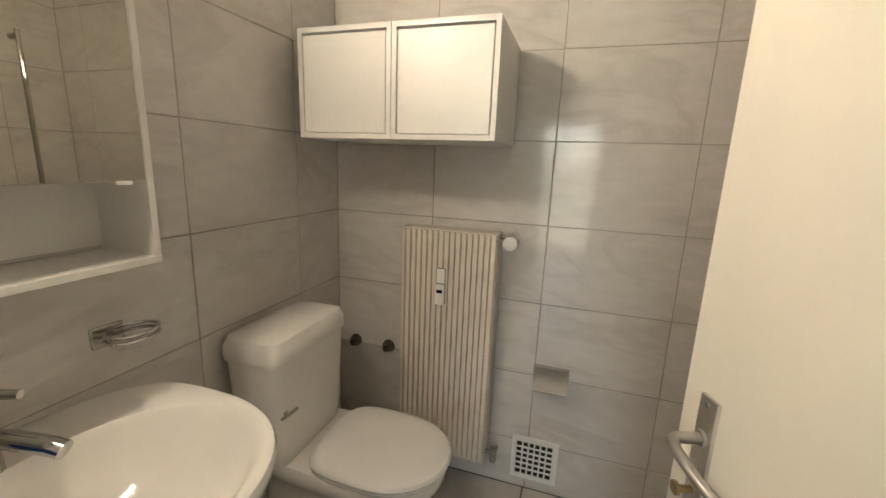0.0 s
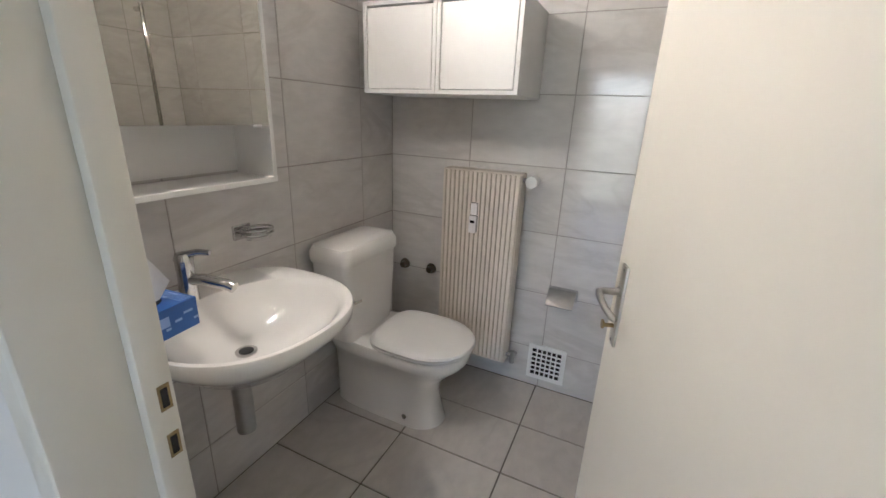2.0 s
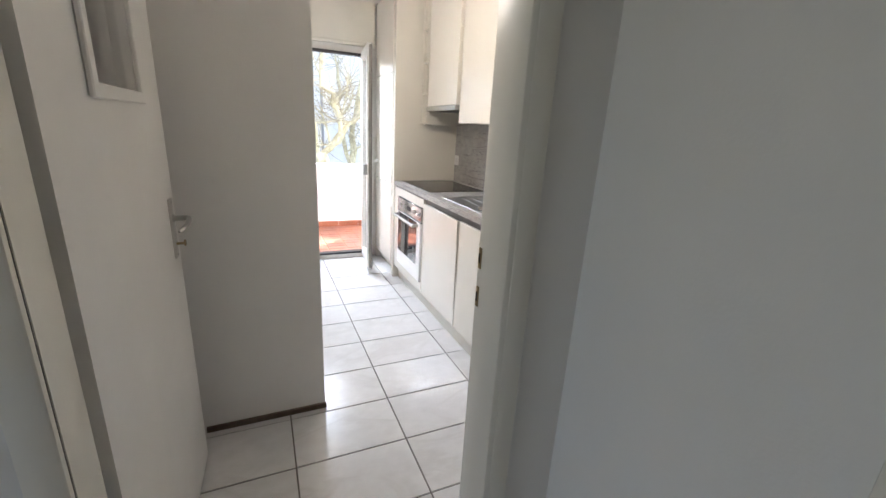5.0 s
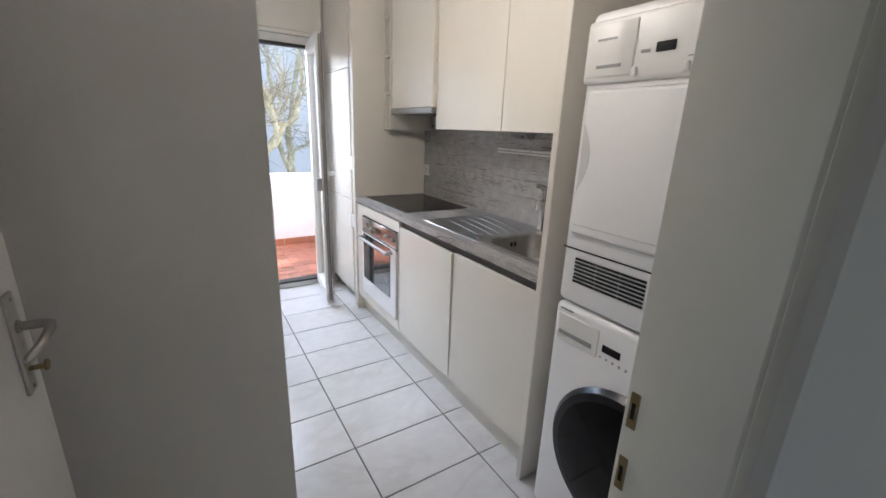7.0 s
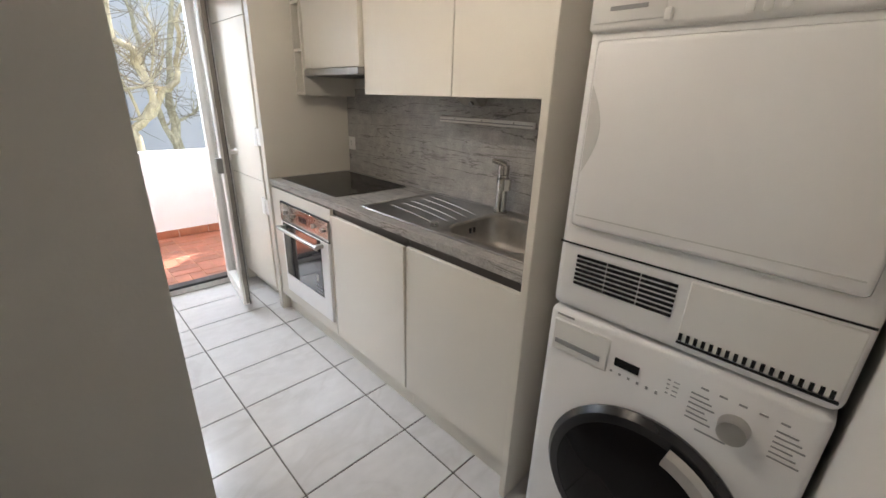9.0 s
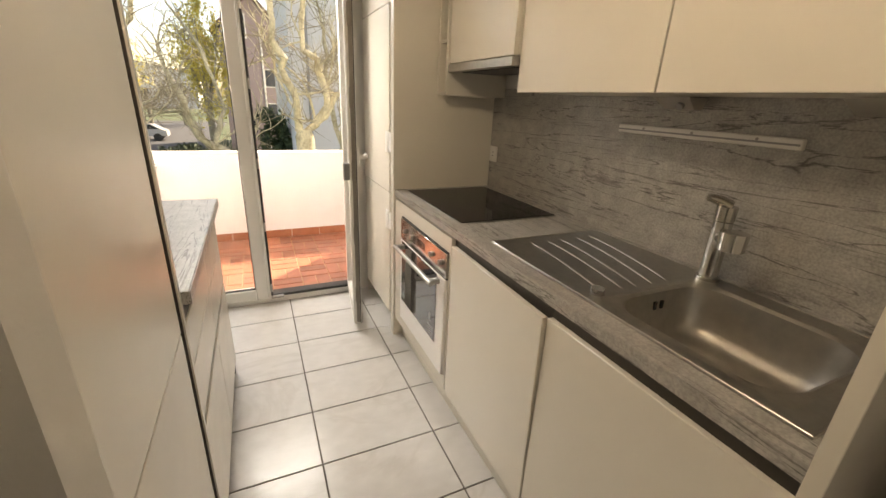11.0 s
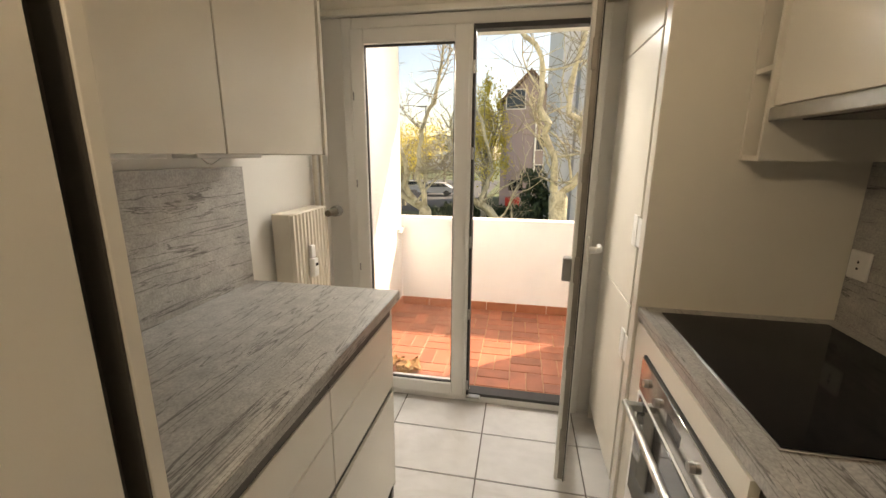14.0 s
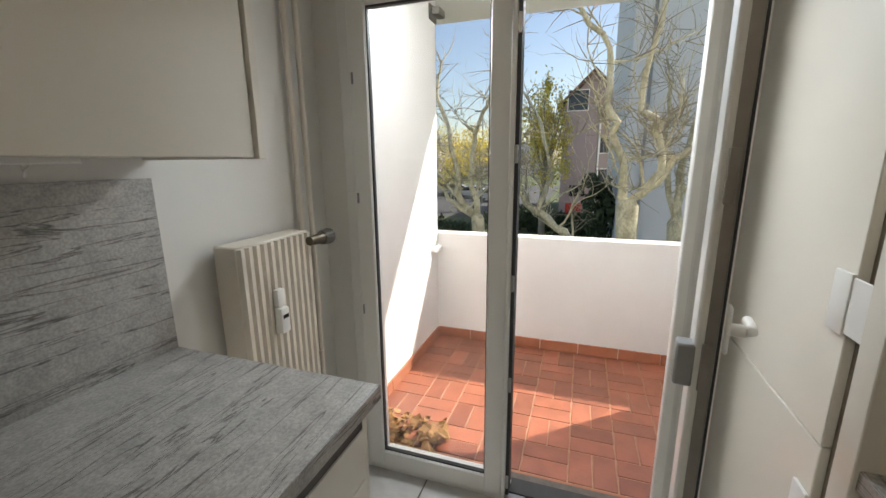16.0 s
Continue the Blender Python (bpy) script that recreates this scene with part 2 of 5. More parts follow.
PANELS = material("polished_panel_steel", (0.5, 0.48, 0.46), 0.14, 1.0, vary=0.05, scale=20)
CERAM = material("white_ceramic", (0.84, 0.82, 0.78), 0.1, vary=0.02, coat=0.4)
WHITEP = material("white_plastic", (0.78, 0.77, 0.74), 0.35, vary=0.02)
ENAMEL = material("white_enamel", (0.86, 0.85, 0.84), 0.36, vary=0.015, scale=1.2)
DARKP = material("black_plastic", (0.014, 0.014, 0.015), 0.22, vary=0.1)
GREYL = material("recess_grey", (0.66, 0.65, 0.63), 0.35, vary=0.03)
DGREY = material("dark_grey_plastic", (0.13, 0.12, 0.105), 0.4, vary=0.08)
GREYP = material("grey_plastic", (0.3, 0.3, 0.3), 0.4, vary=0.05)
RADM = material("radiator_enamel", (0.68, 0.62, 0.53), 0.4, vary=0.05, scale=4)
PVC = material("white_pvc", (0.76, 0.75, 0.72), 0.35, vary=0.03)
SEAL = material("rubber_seal", (0.03, 0.03, 0.03), 0.6, vary=0.1)
# Silver dimmed and tinted olive, standing in for a darker reflected room.
MIRROR = material("dimmed_mirror", (0.7, 0.69, 0.61), 0.015, 1.0, vary=0.01)
GLASS = glass_material("pane_glass")
PLASTER = material("exterior_plaster", (0.78, 0.76, 0.74), 0.85, vary=0.04, scale=3, bump=0.3, bump_scale=120)
TERRA = material("terracotta_tile", (0.31, 0.105, 0.06), 0.36, vary=0.2, scale=9, bump=0.2, bump_scale=60, per_object=0.25, spec=0.7)
TERRAS = material("terracotta_skirting", (0.4, 0.15, 0.08), 0.55, vary=0.15, scale=9, bump=0.2)
BASEB = material("dark_wood_skirting", (0.1, 0.07, 0.05), 0.5, vary=0.2, scale=15)
LEAF = material("dry_leaf", (0.3, 0.16, 0.06), 0.8, vary=0.3, scale=30, per_island=0.4)
BLUE = material("blue_card", (0.03, 0.12, 0.42), 0.45, vary=0.1)
BLUEL = material("light_blue_print", (0.3, 0.45, 0.75), 0.45, vary=0.1)
TISSUE = material("tissue_paper", (0.85, 0.84, 0.82), 0.95, vary=0.03)
BARK = veined("plane_tree_bark", (0.66, 0.6, 0.42), (0.27, 0.22, 0.13), 0.8, 2.6, (1, 1, 0.7), 0.7, 0.1, 0.8, 0.22, bump=0.3)
TWIG = material("twig_bark", (0.34, 0.29, 0.21), 0.9, vary=0.2, scale=5)
FOLY = material("spring_leaf", (0.72, 0.6, 0.17), 0.7, vary=0.25, scale=3, per_island=0.35)
tl_node = FOLY.node_tree.nodes.new("ShaderNodeBsdfTranslucent")
tl_mix = FOLY.node_tree.nodes.new("ShaderNodeMixShader")
tl_node.inputs[0].default_value = (0.75, 0.62, 0.14, 1)
FOLY.node_tree.links.new(FOLY.node_tree.nodes["Principled BSDF"].outputs[0], tl_mix.inputs[1])
FOLY.node_tree.links.new(tl_node.outputs[0], tl_mix.inputs[2])
FOLY.node_tree.links.new(tl_mix.outputs[0], FOLY.node_tree.nodes["Material Output"].inputs[0])
FOLD = material("dark_hedge_leaf", (0.05, 0.075, 0.03), 0.7, vary=0.25, scale=3, per_island=0.4)
GRASS = material("ground_grass", (0.08, 0.1, 0.04), 0.95, vary=0.3, scale=1.0)
ASPH = material("asphalt", (0.07, 0.07, 0.07), 0.9, vary=0.2, scale=2)
MAUVE = material("mauve_render", (0.32, 0.26, 0.265), 0.9, vary=0.06, scale=0.7)
WHITEB = material("pale_render", (0.84, 0.82, 0.81), 0.9, vary=0.05, scale=0.5)
ROOF = material("brown_roof_tile", (0.16, 0.1, 0.07), 0.8, vary=0.2, scale=3)
REDP = material("red_panel", (0.45, 0.03, 0.02), 0.5, vary=0.1)
CARW = material("white_car_paint", (0.6, 0.6, 0.6), 0.25, vary=0.03, coat=0.5)
CARG = material("dark_car_glass", (0.03, 0.04, 0.05), 0.1, vary=0.05)
# Lock steel tinted brown-grey to include the shade on the open leaf's edge.
LOCKS = material("shaded_lock_steel", (0.27, 0.245, 0.22), 0.45, 0.3, vary=0.1, scale=20)
GALV = material("galvanised_post", (0.3, 0.3, 0.3), 0.5, 0.6, vary=0.1)


# ---- mesh helpers ----
def box(bm, x0, x1, y0, y1, z0, z1, bevel=0.0, seg=1):
    made = bmesh.ops.create_cube(bm, size=1.0, matrix=Matrix.Translation(((x0 + x1) / 2, (y0 + y1) / 2, (z0 + z1) / 2)) @ Matrix.Diagonal((abs(x1 - x0), abs(y1 - y0), abs(z1 - z0), 1)))
    if bevel:
        edges = {e for v in made["verts"] for e in v.link_edges}
        bmesh.ops.bevel(bm, geom=list(edges), offset=bevel, segments=seg, profile=0.5, affect="EDGES")
    return bm


def tube(bm, a, b, r0, r1=None, seg=12, caps=True):
    a, b = Vector(a), Vector(b)
    r1 = r0 if r1 is None else r1
    d = b - a
    m = Matrix.Translation((a + b) / 2) @ d.to_track_quat("Z", "Y").to_matrix().to_4x4()
    bmesh.ops.create_cone(bm, cap_ends=caps, segments=seg, radius1=r0, radius2=r1, depth=d.length, matrix=m)
    return bm


def rings(bm, loops, cap_first=True, cap_last=True):
    """Joins loops of equal length into a skin."""
    vs = [[bm.verts.new(p) for p in loop] for loop in loops]
    n = len(vs[0])
    for a, b in zip(vs, vs[1:]):
        for i in range(n):
            bm.faces.new((a[i], a[(i + 1) % n], b[(i + 1) % n], b[i]))
    if cap_first:
        bm.faces.new(list(reversed(vs[0])))
    if cap_last:
        bm.faces.new(vs[-1])
    return bm


def sweep(bm, pts, radii, seg=8):
    """A tapered tube along a chain of points."""
    pts = [Vector(p) for p in pts]
    loops = []
    side = None
    for i, p in enumerate(pts):
        d = (pts[min(i + 1, len(pts) - 1)] - pts[max(i - 1, 0)]).normalized()
        if side is None:
            side = d.orthogonal().normalized()
        side = (side - d * side.dot(d)).normalized()
        up = d.cross(side)
        r = radii[i] if hasattr(radii, "__len__") else radii
        loops.append([p + r * (math.cos(2 * math.pi * k / seg) * side + math.sin(2 * math.pi * k / seg) * up) for k in range(seg)])
    return rings(bm, loops)


def smooth_faces(me, limit=40):
    for p in me.polygons:
        p.use_smooth = True
    me.set_sharp_from_angle(angle=radians(limit))


def mesh_of(name, bm, mat, smooth=True):
    bmesh.ops.recalc_face_normals(bm, faces=bm.faces)
    me = bpy.data.meshes.new(name)
    bm.to_mesh(me)
    bm.free()
    me.materials.append(mat)
    if smooth:
        smooth_faces(me)
    return me


def part(name, bm, mat, parent, label=""):
    ob = new(name, mesh_of(name, bm, mat))
    ob.parent = parent
    base = parent.location if parent.type == "EMPTY" else Vector()
    ob.matrix_parent_inverse = Matrix.Translation(-base)
    if label:
        tagged(ob, label)
    return ob


def thing(name, at, label, category, group="", kind=""):
    ob = new(name)
    ob.empty_display_size = 0.1
    ob.location = at
    return tagged(ob, label, category, group, kind)


def solid(name, bm, mat, label="", category="", kind="structure", group=""):
    return tagged(new(name, mesh_of(name, bm, mat)), label, category, group, kind)


def B(*a, **k):
    return box(bmesh.new(), *a, **k)


def T(*a, **k):
    return tube(bmesh.new(), *a, **k)


# ---- structure ----
H = 2.5
XW, XE = -4.45, -1.135       # kitchen: window wall, door wall
YS, YN = -1.295, 0.745       # kitchen: south and north walls
LABW = "cream-white painted plaster wall"


def wall(name, boxes, mat=PAINT, label=LABW):
    bm = bmesh.new()
    for b in boxes:
        box(bm, *b)
    return solid(name, bm, mat, label, "wall")


wall_bath_left = wall("wall_bath_left", [(XE, -1.036, -0.385, 1.66, 0, H)])
wall_bath_front = wall("wall_bath_front", [(-1.036, -0.41, -0.195, -0.087, 0, H), (0.43, 1.12, -0.195, -0.087, 0, H), (-0.41, 0.43, -0.195, -0.087, 2.06, H)])
wall_bath_back = wall("wall_bath_back", [(-1.036, 1.12, 1.548, 1.66, 0, H)])
wall_bath_right = wall("wall_bath_right", [(1.008, 1.12, -0.087, 1.548, 0, H)])
wall("wall_kitchen_north", [(-4.6, XE, YN, 0.86, 0, H)])
wall("wall_kitchen_south", [(-4.6, XE, -1.41, YS, 0, H)])
wall("wall_hall_west", [(XE, -1.036, -3.7, -1.235, 0, H), (XE, -1.036, -1.235, -0.385, 2.07, H)])
wall("wall_stub", [(-2.16, -2.083, YS, -0.69, 0, H)])
wall("wall_window", [(-4.6, XW, YS, -1.172, 0, H), (-4.6, XW, 0.112, YN, 0, H), (-4.6, XW, -1.172, 0.112, 2.05, H)])
wall("wall_hall_south", [(-1.135, -0.65, -3.8, -3.7, 0, H), (0.3, 2.2, -3.8, -3.7, 0, H), (-0.65, 0.3, -3.8, -3.7, 2.1, H)])
wall("wall_hall_east", [(2.2, 2.3, -3.8, -0.087, 0, H)])
wall("wall_hall_north", [(1.12, 2.2, -0.195, -0.087, 0, H)])
wall("ceiling", [(-4.6, 2.3, -3.8, 1.66, H, H + 0.12)], CEIL, "plain white ceiling")
solid("floor", B(-4.6, 2.3, -3.8, 1.66, -0.2, -0.004), GROUT, "pale glazed ceramic floor tiles with dark grout", "floor")

# shutter box and sill over the balcony door
shutter_box = thing("shutter_box", (XW + 0.03, -0.53, 2.06), "cream painted roller shutter box above balcony door", "shutter box", kind="structure")
part("cover", B(XW, -4.395, YS, 0.15, 2.055, 2.42, bevel=0.004), TRIM, shutter_box)
part("lower_trim", B(-4.4, -4.38, YS, 0.16, 2.045, 2.075, bevel=0.004), TRIM, shutter_box)

# kitchen skirting on the stub
solid("baseboard", B(-2.083, -2.071, -1.2, -0.685, 0, 0.028, bevel=0.002), BASEB, "thin dark brown wooden skirting strip", "skirting")
hall_skirt = bmesh.new()
box(hall_skirt, -1.036, -1.026, -0.37, -0.205, 0, 0.055, bevel=0.002)
box(hall_skirt, -1.026, -0.46, -0.207, -0.196, 0, 0.055, bevel=0.002)
solid("baseboard_hall", hall_skirt, TRIM, "low off-white skirting in hall corner", "skirting")


# ---- door frames and doors ----
def jamb(bm, x0, x1, y0, y1, z1):
    box(bm, x0, x1, y0, y1, 0, z1, bevel=0.004, seg=2)


fr = thing("door_frame_bath", (0, -0.14, 0), "cream painted steel frame of the bathroom door", "door frame", kind="structure")
bm = bmesh.new()
jamb(bm, -0.468, -0.398, -0.208, -0.195, 2.1)
jamb(bm, -0.41, -0.386, -0.212, -0.10, 2.04)
jamb(bm, -0.40, -0.368, -0.115, -0.075, 2.04)
jamb(bm, -0.43, -0.39, -0.087, -0.072, 2.1)
part("jamb", bm, TRIM, fr)
bm = bmesh.new()
jamb(bm, 0.415, 0.465, -0.208, -0.195, 2.1)
jamb(bm, 0.4, 0.43, -0.212, -0.075, 2.04)
part("jamb", bm, TRIM, fr)
bm = bmesh.new()
box(bm, -0.446, 0.465, -0.212, -0.195, 2.04, 2.1, bevel=0.004)
box(bm, -0.41, 0.43, -0.21, -0.075, 2.03, 2.06)
part("head", bm, TRIM, fr)
for z in (0.905, 0.985):
    bm = B(-0.3695, -0.3665, -0.098, -0.082, z - 0.02, z + 0.02)
    strike = part("strike_plate", bm, BRASS, fr, "worn brass-coloured strike plate")
    part("hole", B(-0.3667, -0.3658, -0.095, -0.086, z - 0.015, z + 0.015), DARKP, strike)

fk = thing("door_frame_kitchen", (-1.09, -0.8, 0), "cream painted frame of the kitchen doorway", "door frame", kind="structure")
for y0, y1, s in ((-0.425, -0.385, 1), (-1.24, -1.205, -1)):
    bm = bmesh.new()
    if s > 0:
        jamb(bm, -1.15, -1.022, y0, y1, 2.05)
        jamb(bm, -1.152, -1.137, -0.41, -0.355, 2.1)
    else:
        jamb(bm, -1.139, -1.024, -1.25, -1.217, 2.05)
        jamb(bm, -1.162, -1.14, -1.29, -1.24, 2.05)
        box(bm, -1.038, -1.033, -1.218, -1.214, 0, 2.04)
    ya, yb = (-0.41, -0.355) if s > 0 else (-1.272, -1.216)
    jamb(bm, -1.035, -1.02, ya, yb, 2.1)
    part("jamb", bm, TRIM, fk)
# Thin dark strips draw the shadow lines of the frame's groove and wall gap.
part("seam_strip", B(-1.0328, -1.0305, -1.2175, -1.2155, 0.0, 2.04), CHAN, fk, "dark strip drawn for the shaded seam along the frame edge")
part("seam_strip", B(-1.037, -1.0335, -1.276, -1.2715, 0.0, 2.1), CHAN, fk, "dark strip drawn for the shaded seam along the frame edge")
part("head", B(-1.152, -1.02, -1.29, -0.355, 2.04, 2.1, bevel=0.004), TRIM, fk)
for z in (0.95, 1.05):
    strike = part("strike_plate", B(-1.142, -1.13, -0.428, -0.4255, z - 0.026, z + 0.026), BRASS, fk, "worn brass-coloured strike plate")
    part("hole", B(-1.1385, -1.1335, -0.4287, -0.4279, z - 0.012, z + 0.012), DARKP, strike)


def lever_set(door, m, flip=1):
    """Back plate, neck, lever and key of a room door; local x along the leaf, y out of it."""
    bm = B(-0.019, 0.019, 0, 0.007, -0.1, 0.1, bevel=0.003, seg=2)
    bm.transform(m)
    plate = part("handle_plate", bm, ALU, door, "satin aluminium handle plate")
    bm = T((0, 0.005, 0.035), (0, 0.011, 0.035), 0.013, 0.012, seg=16)
    sweep(bm, [(0, 0.008, 0.035), (0, 0.044, 0.035), (-0.006 * flip, 0.053, 0.0345), (-0.025 * flip, 0.057, 0.032), (-0.07 * flip, 0.054, 0.024), (-0.1 * flip, 0.045, 0.016), (-0.108 * flip, 0.041, 0.014)], [0.0085, 0.0085, 0.009, 0.0085, 0.0075, 0.0075, 0.004], 12)
    bm.transform(m)
    part("lever", bm, STEEL, plate, "satin steel lever")
    bm = B(-0.004, 0.004, 0.006, 0.03, -0.055, -0.048)
    tube(bm, (0, 0.03, -0.05), (0, 0.034, -0.05), 0.011)
    bm.transform(m)
    part("key", bm, BRASS, plate)
    bm = bmesh.new()
    for z in (-0.088, 0.088):
        tube(bm, (0, 0.006, z), (0, 0.0085, z), 0.004, seg=8)
    bm.transform(m)
    part("screws", bm, STEEL, plate)


# bathroom door: hinged on the east jamb, standing open
hinge, tip = Vector((0.395, -0.075, 0)), Vector((0.168, 0.655, 0))
ang = math.degrees(math.atan2(tip.y - hinge.y, tip.x - hinge.x))
bath_door = thing("door_1", (hinge.x, hinge.y, 0.012), "cream painted flush bathroom door standing half open", "door", kind="structure")
DM = pose(hinge.x, hinge.y, 0.0, 0, 0, ang)
width = (tip - hinge).length
bm = B(0, width, -0.04, 0, 0.012, 2.02, bevel=0.002)
bm.transform(DM)
part("leaf", bm, DOORP, bath_door)
lever_set(bath_door, DM @ pose(width - 0.065, 0, 0.965, 0, 0, 0), flip=1)
bm = bmesh.new()
for z in (0.25, 1.78):
    tube(bm, (0.0, 0.008, z - 0.05), (0.0, 0.008, z + 0.05), 0.008)
bm.transform(DM)
part("hinges", bm, ALU, bath_door)

# kitchen door, folded back along the south wall
kitchen_door = thing("door_2", (-1.13, -1.21, 0.012), "off-white kitchen door with small glazed light, standing open", "door", kind="structure")
bm = bmesh.new()
for b in ((-1.93, -1.16, -1.245, -1.205, 0.012, 1.40), (-1.93, -1.16, -1.245, -1.205, 1.86, 2.03), (-1.93, -1.70, -1.245, -1.205, 1.40, 1.86), (-1.40, -1.16, -1.245, -1.205, 1.40, 1.86)):
    box(bm, *b)
part("leaf", bm, WHITED, kitchen_door)
bm = bmesh.new()
for b in ((-1.73, -1.70, 1.385, 1.875), (-1.40, -1.37, 1.385, 1.875)):
    box(bm, b[0], b[1], -1.205, -1.193, b[2], b[3], bevel=0.003)
for z in (1.37, 1.86):
    box(bm, -1.73, -1.37, -1.205, -1.193, z, z + 0.03, bevel=0.003)
part("glazing_bead", bm, WHITED, kitchen_door)
pane = part("pane", B(-1.70, -1.40, -1.228, -1.224, 1.40, 1.86), GLASS, kitchen_door, "clear glass light")
lever_set(kitchen_door, pose(-1.865, -1.205, 0.985, 0, 0, 0), flip=-1)
kitchen_door.rotation_euler.z = radians(-1.7)

# ---- pendant added over the kitchen fill light, out of view ----
cl = thing("added_pendant", (-2.28, -0.62, H), "added unseen lamp holder on a white cord above the fill light", "ceiling lamp")
part("ceiling_rose", T((-2.28, -0.62, H), (-2.28, -0.62, H - 0.03), 0.045, 0.03, seg=20), WHITEP, cl)
part("cord", T((-2.28, -0.62, H - 0.03), (-2.28, -0.62, 2.22), 0.003, seg=8), WHITEP, cl)
part("socket", T((-2.28, -0.62, 2.22), (-2.28, -0.62, 2.16), 0.017, 0.02, seg=16), WHITEP, cl)

# ---- balcony door ----
XF = -4.44
bdoor = thing("window_1", (XF, -0.53, 0), "white plastic balcony door, one leaf shut and one open inward", "balcony door", kind="structure")
bm = bmesh.new()
box(bm, -4.50, -4.425, -1.172, -1.115, 0.0, 2.05, bevel=0.004)
box(bm, -4.50, -4.425, 0.045, 0.112, 0.0, 2.05, bevel=0.004)
box(bm, -4.50, -4.425, -1.116, 0.046, 1.985, 2.05, bevel=0.004)
box(bm, -4.50, -4.425, -1.116, 0.046, 0.0, 0.045, bevel=0.004)
part("window_frame", bm, PVC, bdoor)
part("sill", B(-4.63, -4.495, -1.172, 0.112, -0.03, -0.018, bevel=0.003), TERRAS, bdoor)


def leaf(bm, m, w, z0, z1, st=0.075, th=0.065):
    b2 = bmesh.new()
    for b in ((0, st, z0, z1), (w - st, w, z0, z1), (st - 0.002, w - st + 0.002, z0, z0 + st), (st - 0.002, w - st + 0.002, z1 - st, z1)):
        box(b2, b[0], b[1], 0, th, b[2], b[3], bevel=0.005)
    b2.transform(m)
    me = bpy.data.meshes.new("tmp")
    b2.to_mesh(me)
    b2.free()
    bm.from_mesh(me)
    bpy.data.meshes.remove(me)


ML = Matrix(((0, 1, 0, -4.475), (1, 0, 0, -1.125), (0, 0, 1, 0), (0, 0, 0, 1)))
bm = bmesh.new()
leaf(bm, ML, 0.61, 0.035, 1.995)
fixed_leaf = part("shut_leaf", bm, PVC, bdoor)
bm = bmesh.new()
for b in ((-1.052, -1.045, 0.1, 1.93), (-0.595, -0.588, 0.1, 1.93)):
    box(bm, -4.44, -4.422, b[0], b[1], b[2], b[3])
box(bm, -4.44, -4.422, -1.05, -0.592, 0.108, 0.116)
box(bm, -4.44, -4.422, -1.05, -0.592, 1.912, 1.921)
part("glazing_seal", bm, SEAL, fixed_leaf)
p = part("pane", B(-4.446, -4.44, -1.055, -0.585, 0.1, 1.93), GLASS, fixed_leaf, "clear window pane")
p.visible_shadow = False
bm = B(-4.45, -4.395, -0.52, -0.5, 0.05, 1.985, bevel=0.004)
part("meeting_stile", bm, PVC, fixed_leaf)
bm = B(-4.448, -4.396, -0.5, -0.487, 0.05, 1.985)
box(bm, -4.49, -4.412, -0.487, 0.045, 0.046, 0.064)
box(bm, -4.45, -4.396, -0.487, 0.045, 1.962, 1.9845)
part("rebate_seal", bm, SEAL, bdoor)
bm = bmesh.new()
for z in (0.12, 0.55, 0.95, 1.4, 1.8):
    box(bm, -4.405, -4.392, -0.502, -0.488, z - 0.03, z + 0.03, bevel=0.002)
box(bm, -4.41, -4.38, -0.5, -0.42, 0.047, 0.06, bevel=0.002)
part("lock_keeps", bm, STEEL, bdoor)
bm = bmesh.new()
for z in (0.33, 0.78, 1.24, 1.68):
    box(bm, -4.412, -4.404, -1.112, -1.106, z - 0.02, z + 0.02)
part("hinge_caps", bm, GREYP, fixed_leaf)

# open leaf
oh, ot = Vector((-4.42, 0.05, 0)), Vector((-3.868, -0.022, 0))
la = math.degrees(math.atan2(ot.y - oh.y, ot.x - oh.x))
MO = pose(oh.x, oh.y, 0, 0, 0, la) @ pose(0, -0.03, 0)
lw = (ot - oh).length
bm = bmesh.new()
leaf(bm, MO, lw, 0.045, 1.995, st=0.08, th=0.046)
open_leaf = part("open_leaf", bm, PVC, bdoor)
bm = B(0.08, lw - 0.08, 0.028, 0.034, 0.12, 1.92)
bm.transform(MO)
p = part("pane", bm, GLASS, open_leaf, "clear window pane")
p.visible_shadow = False
bm = B(lw - 0.001, lw + 0.004, 0.016, 0.036, 0.06, 1.98)
bm.transform(MO)
part("lock_strip", bm, LOCKS, open_leaf, "steel espagnolette lock strip")
bm = B(lw - 0.003, lw + 0.007, 0.037, 0.041, 0.05, 1.99)
bm.transform(MO)
part("edge_seal", bm, SEAL, open_leaf)
bm = bmesh.new()
for z in (0.25, 0.62, 0.98, 1.35, 1.72):
    box(bm, lw + 0.004, lw + 0.012, 0.012, 0.03, z - 0.05, z + 0.05, bevel=0.002)
bm.transform(MO)
part("lock_bolts", bm, LOCKS, open_leaf)
bm = B(lw - 0.055, lw - 0.025, 0.052, 0.06, 1.0, 1.1, bevel=0.003)
tube(bm, (lw - 0.04, 0.058, 1.05), (lw - 0.04, 0.085, 1.05), 0.013)
sweep(bm, [(lw - 0.04, 0.083, 1.05), (lw - 0.046, 0.097, 1.05), (lw - 0.07, 0.1, 1.053), (lw - 0.095, 0.098, 1.055)], [0.012, 0.011, 0.009, 0.01], 10)
bm.transform(MO)
part("handle", bm, WHITEP, open_leaf, "white door handle")
bm = B(lw - 0.04, lw + 0.002, -0.03, 0.004, 0.93, 1.02, bevel=0.004)
bm.transform(MO)
part("pull_plate", bm, GREYP, open_leaf, "grey outer pull")

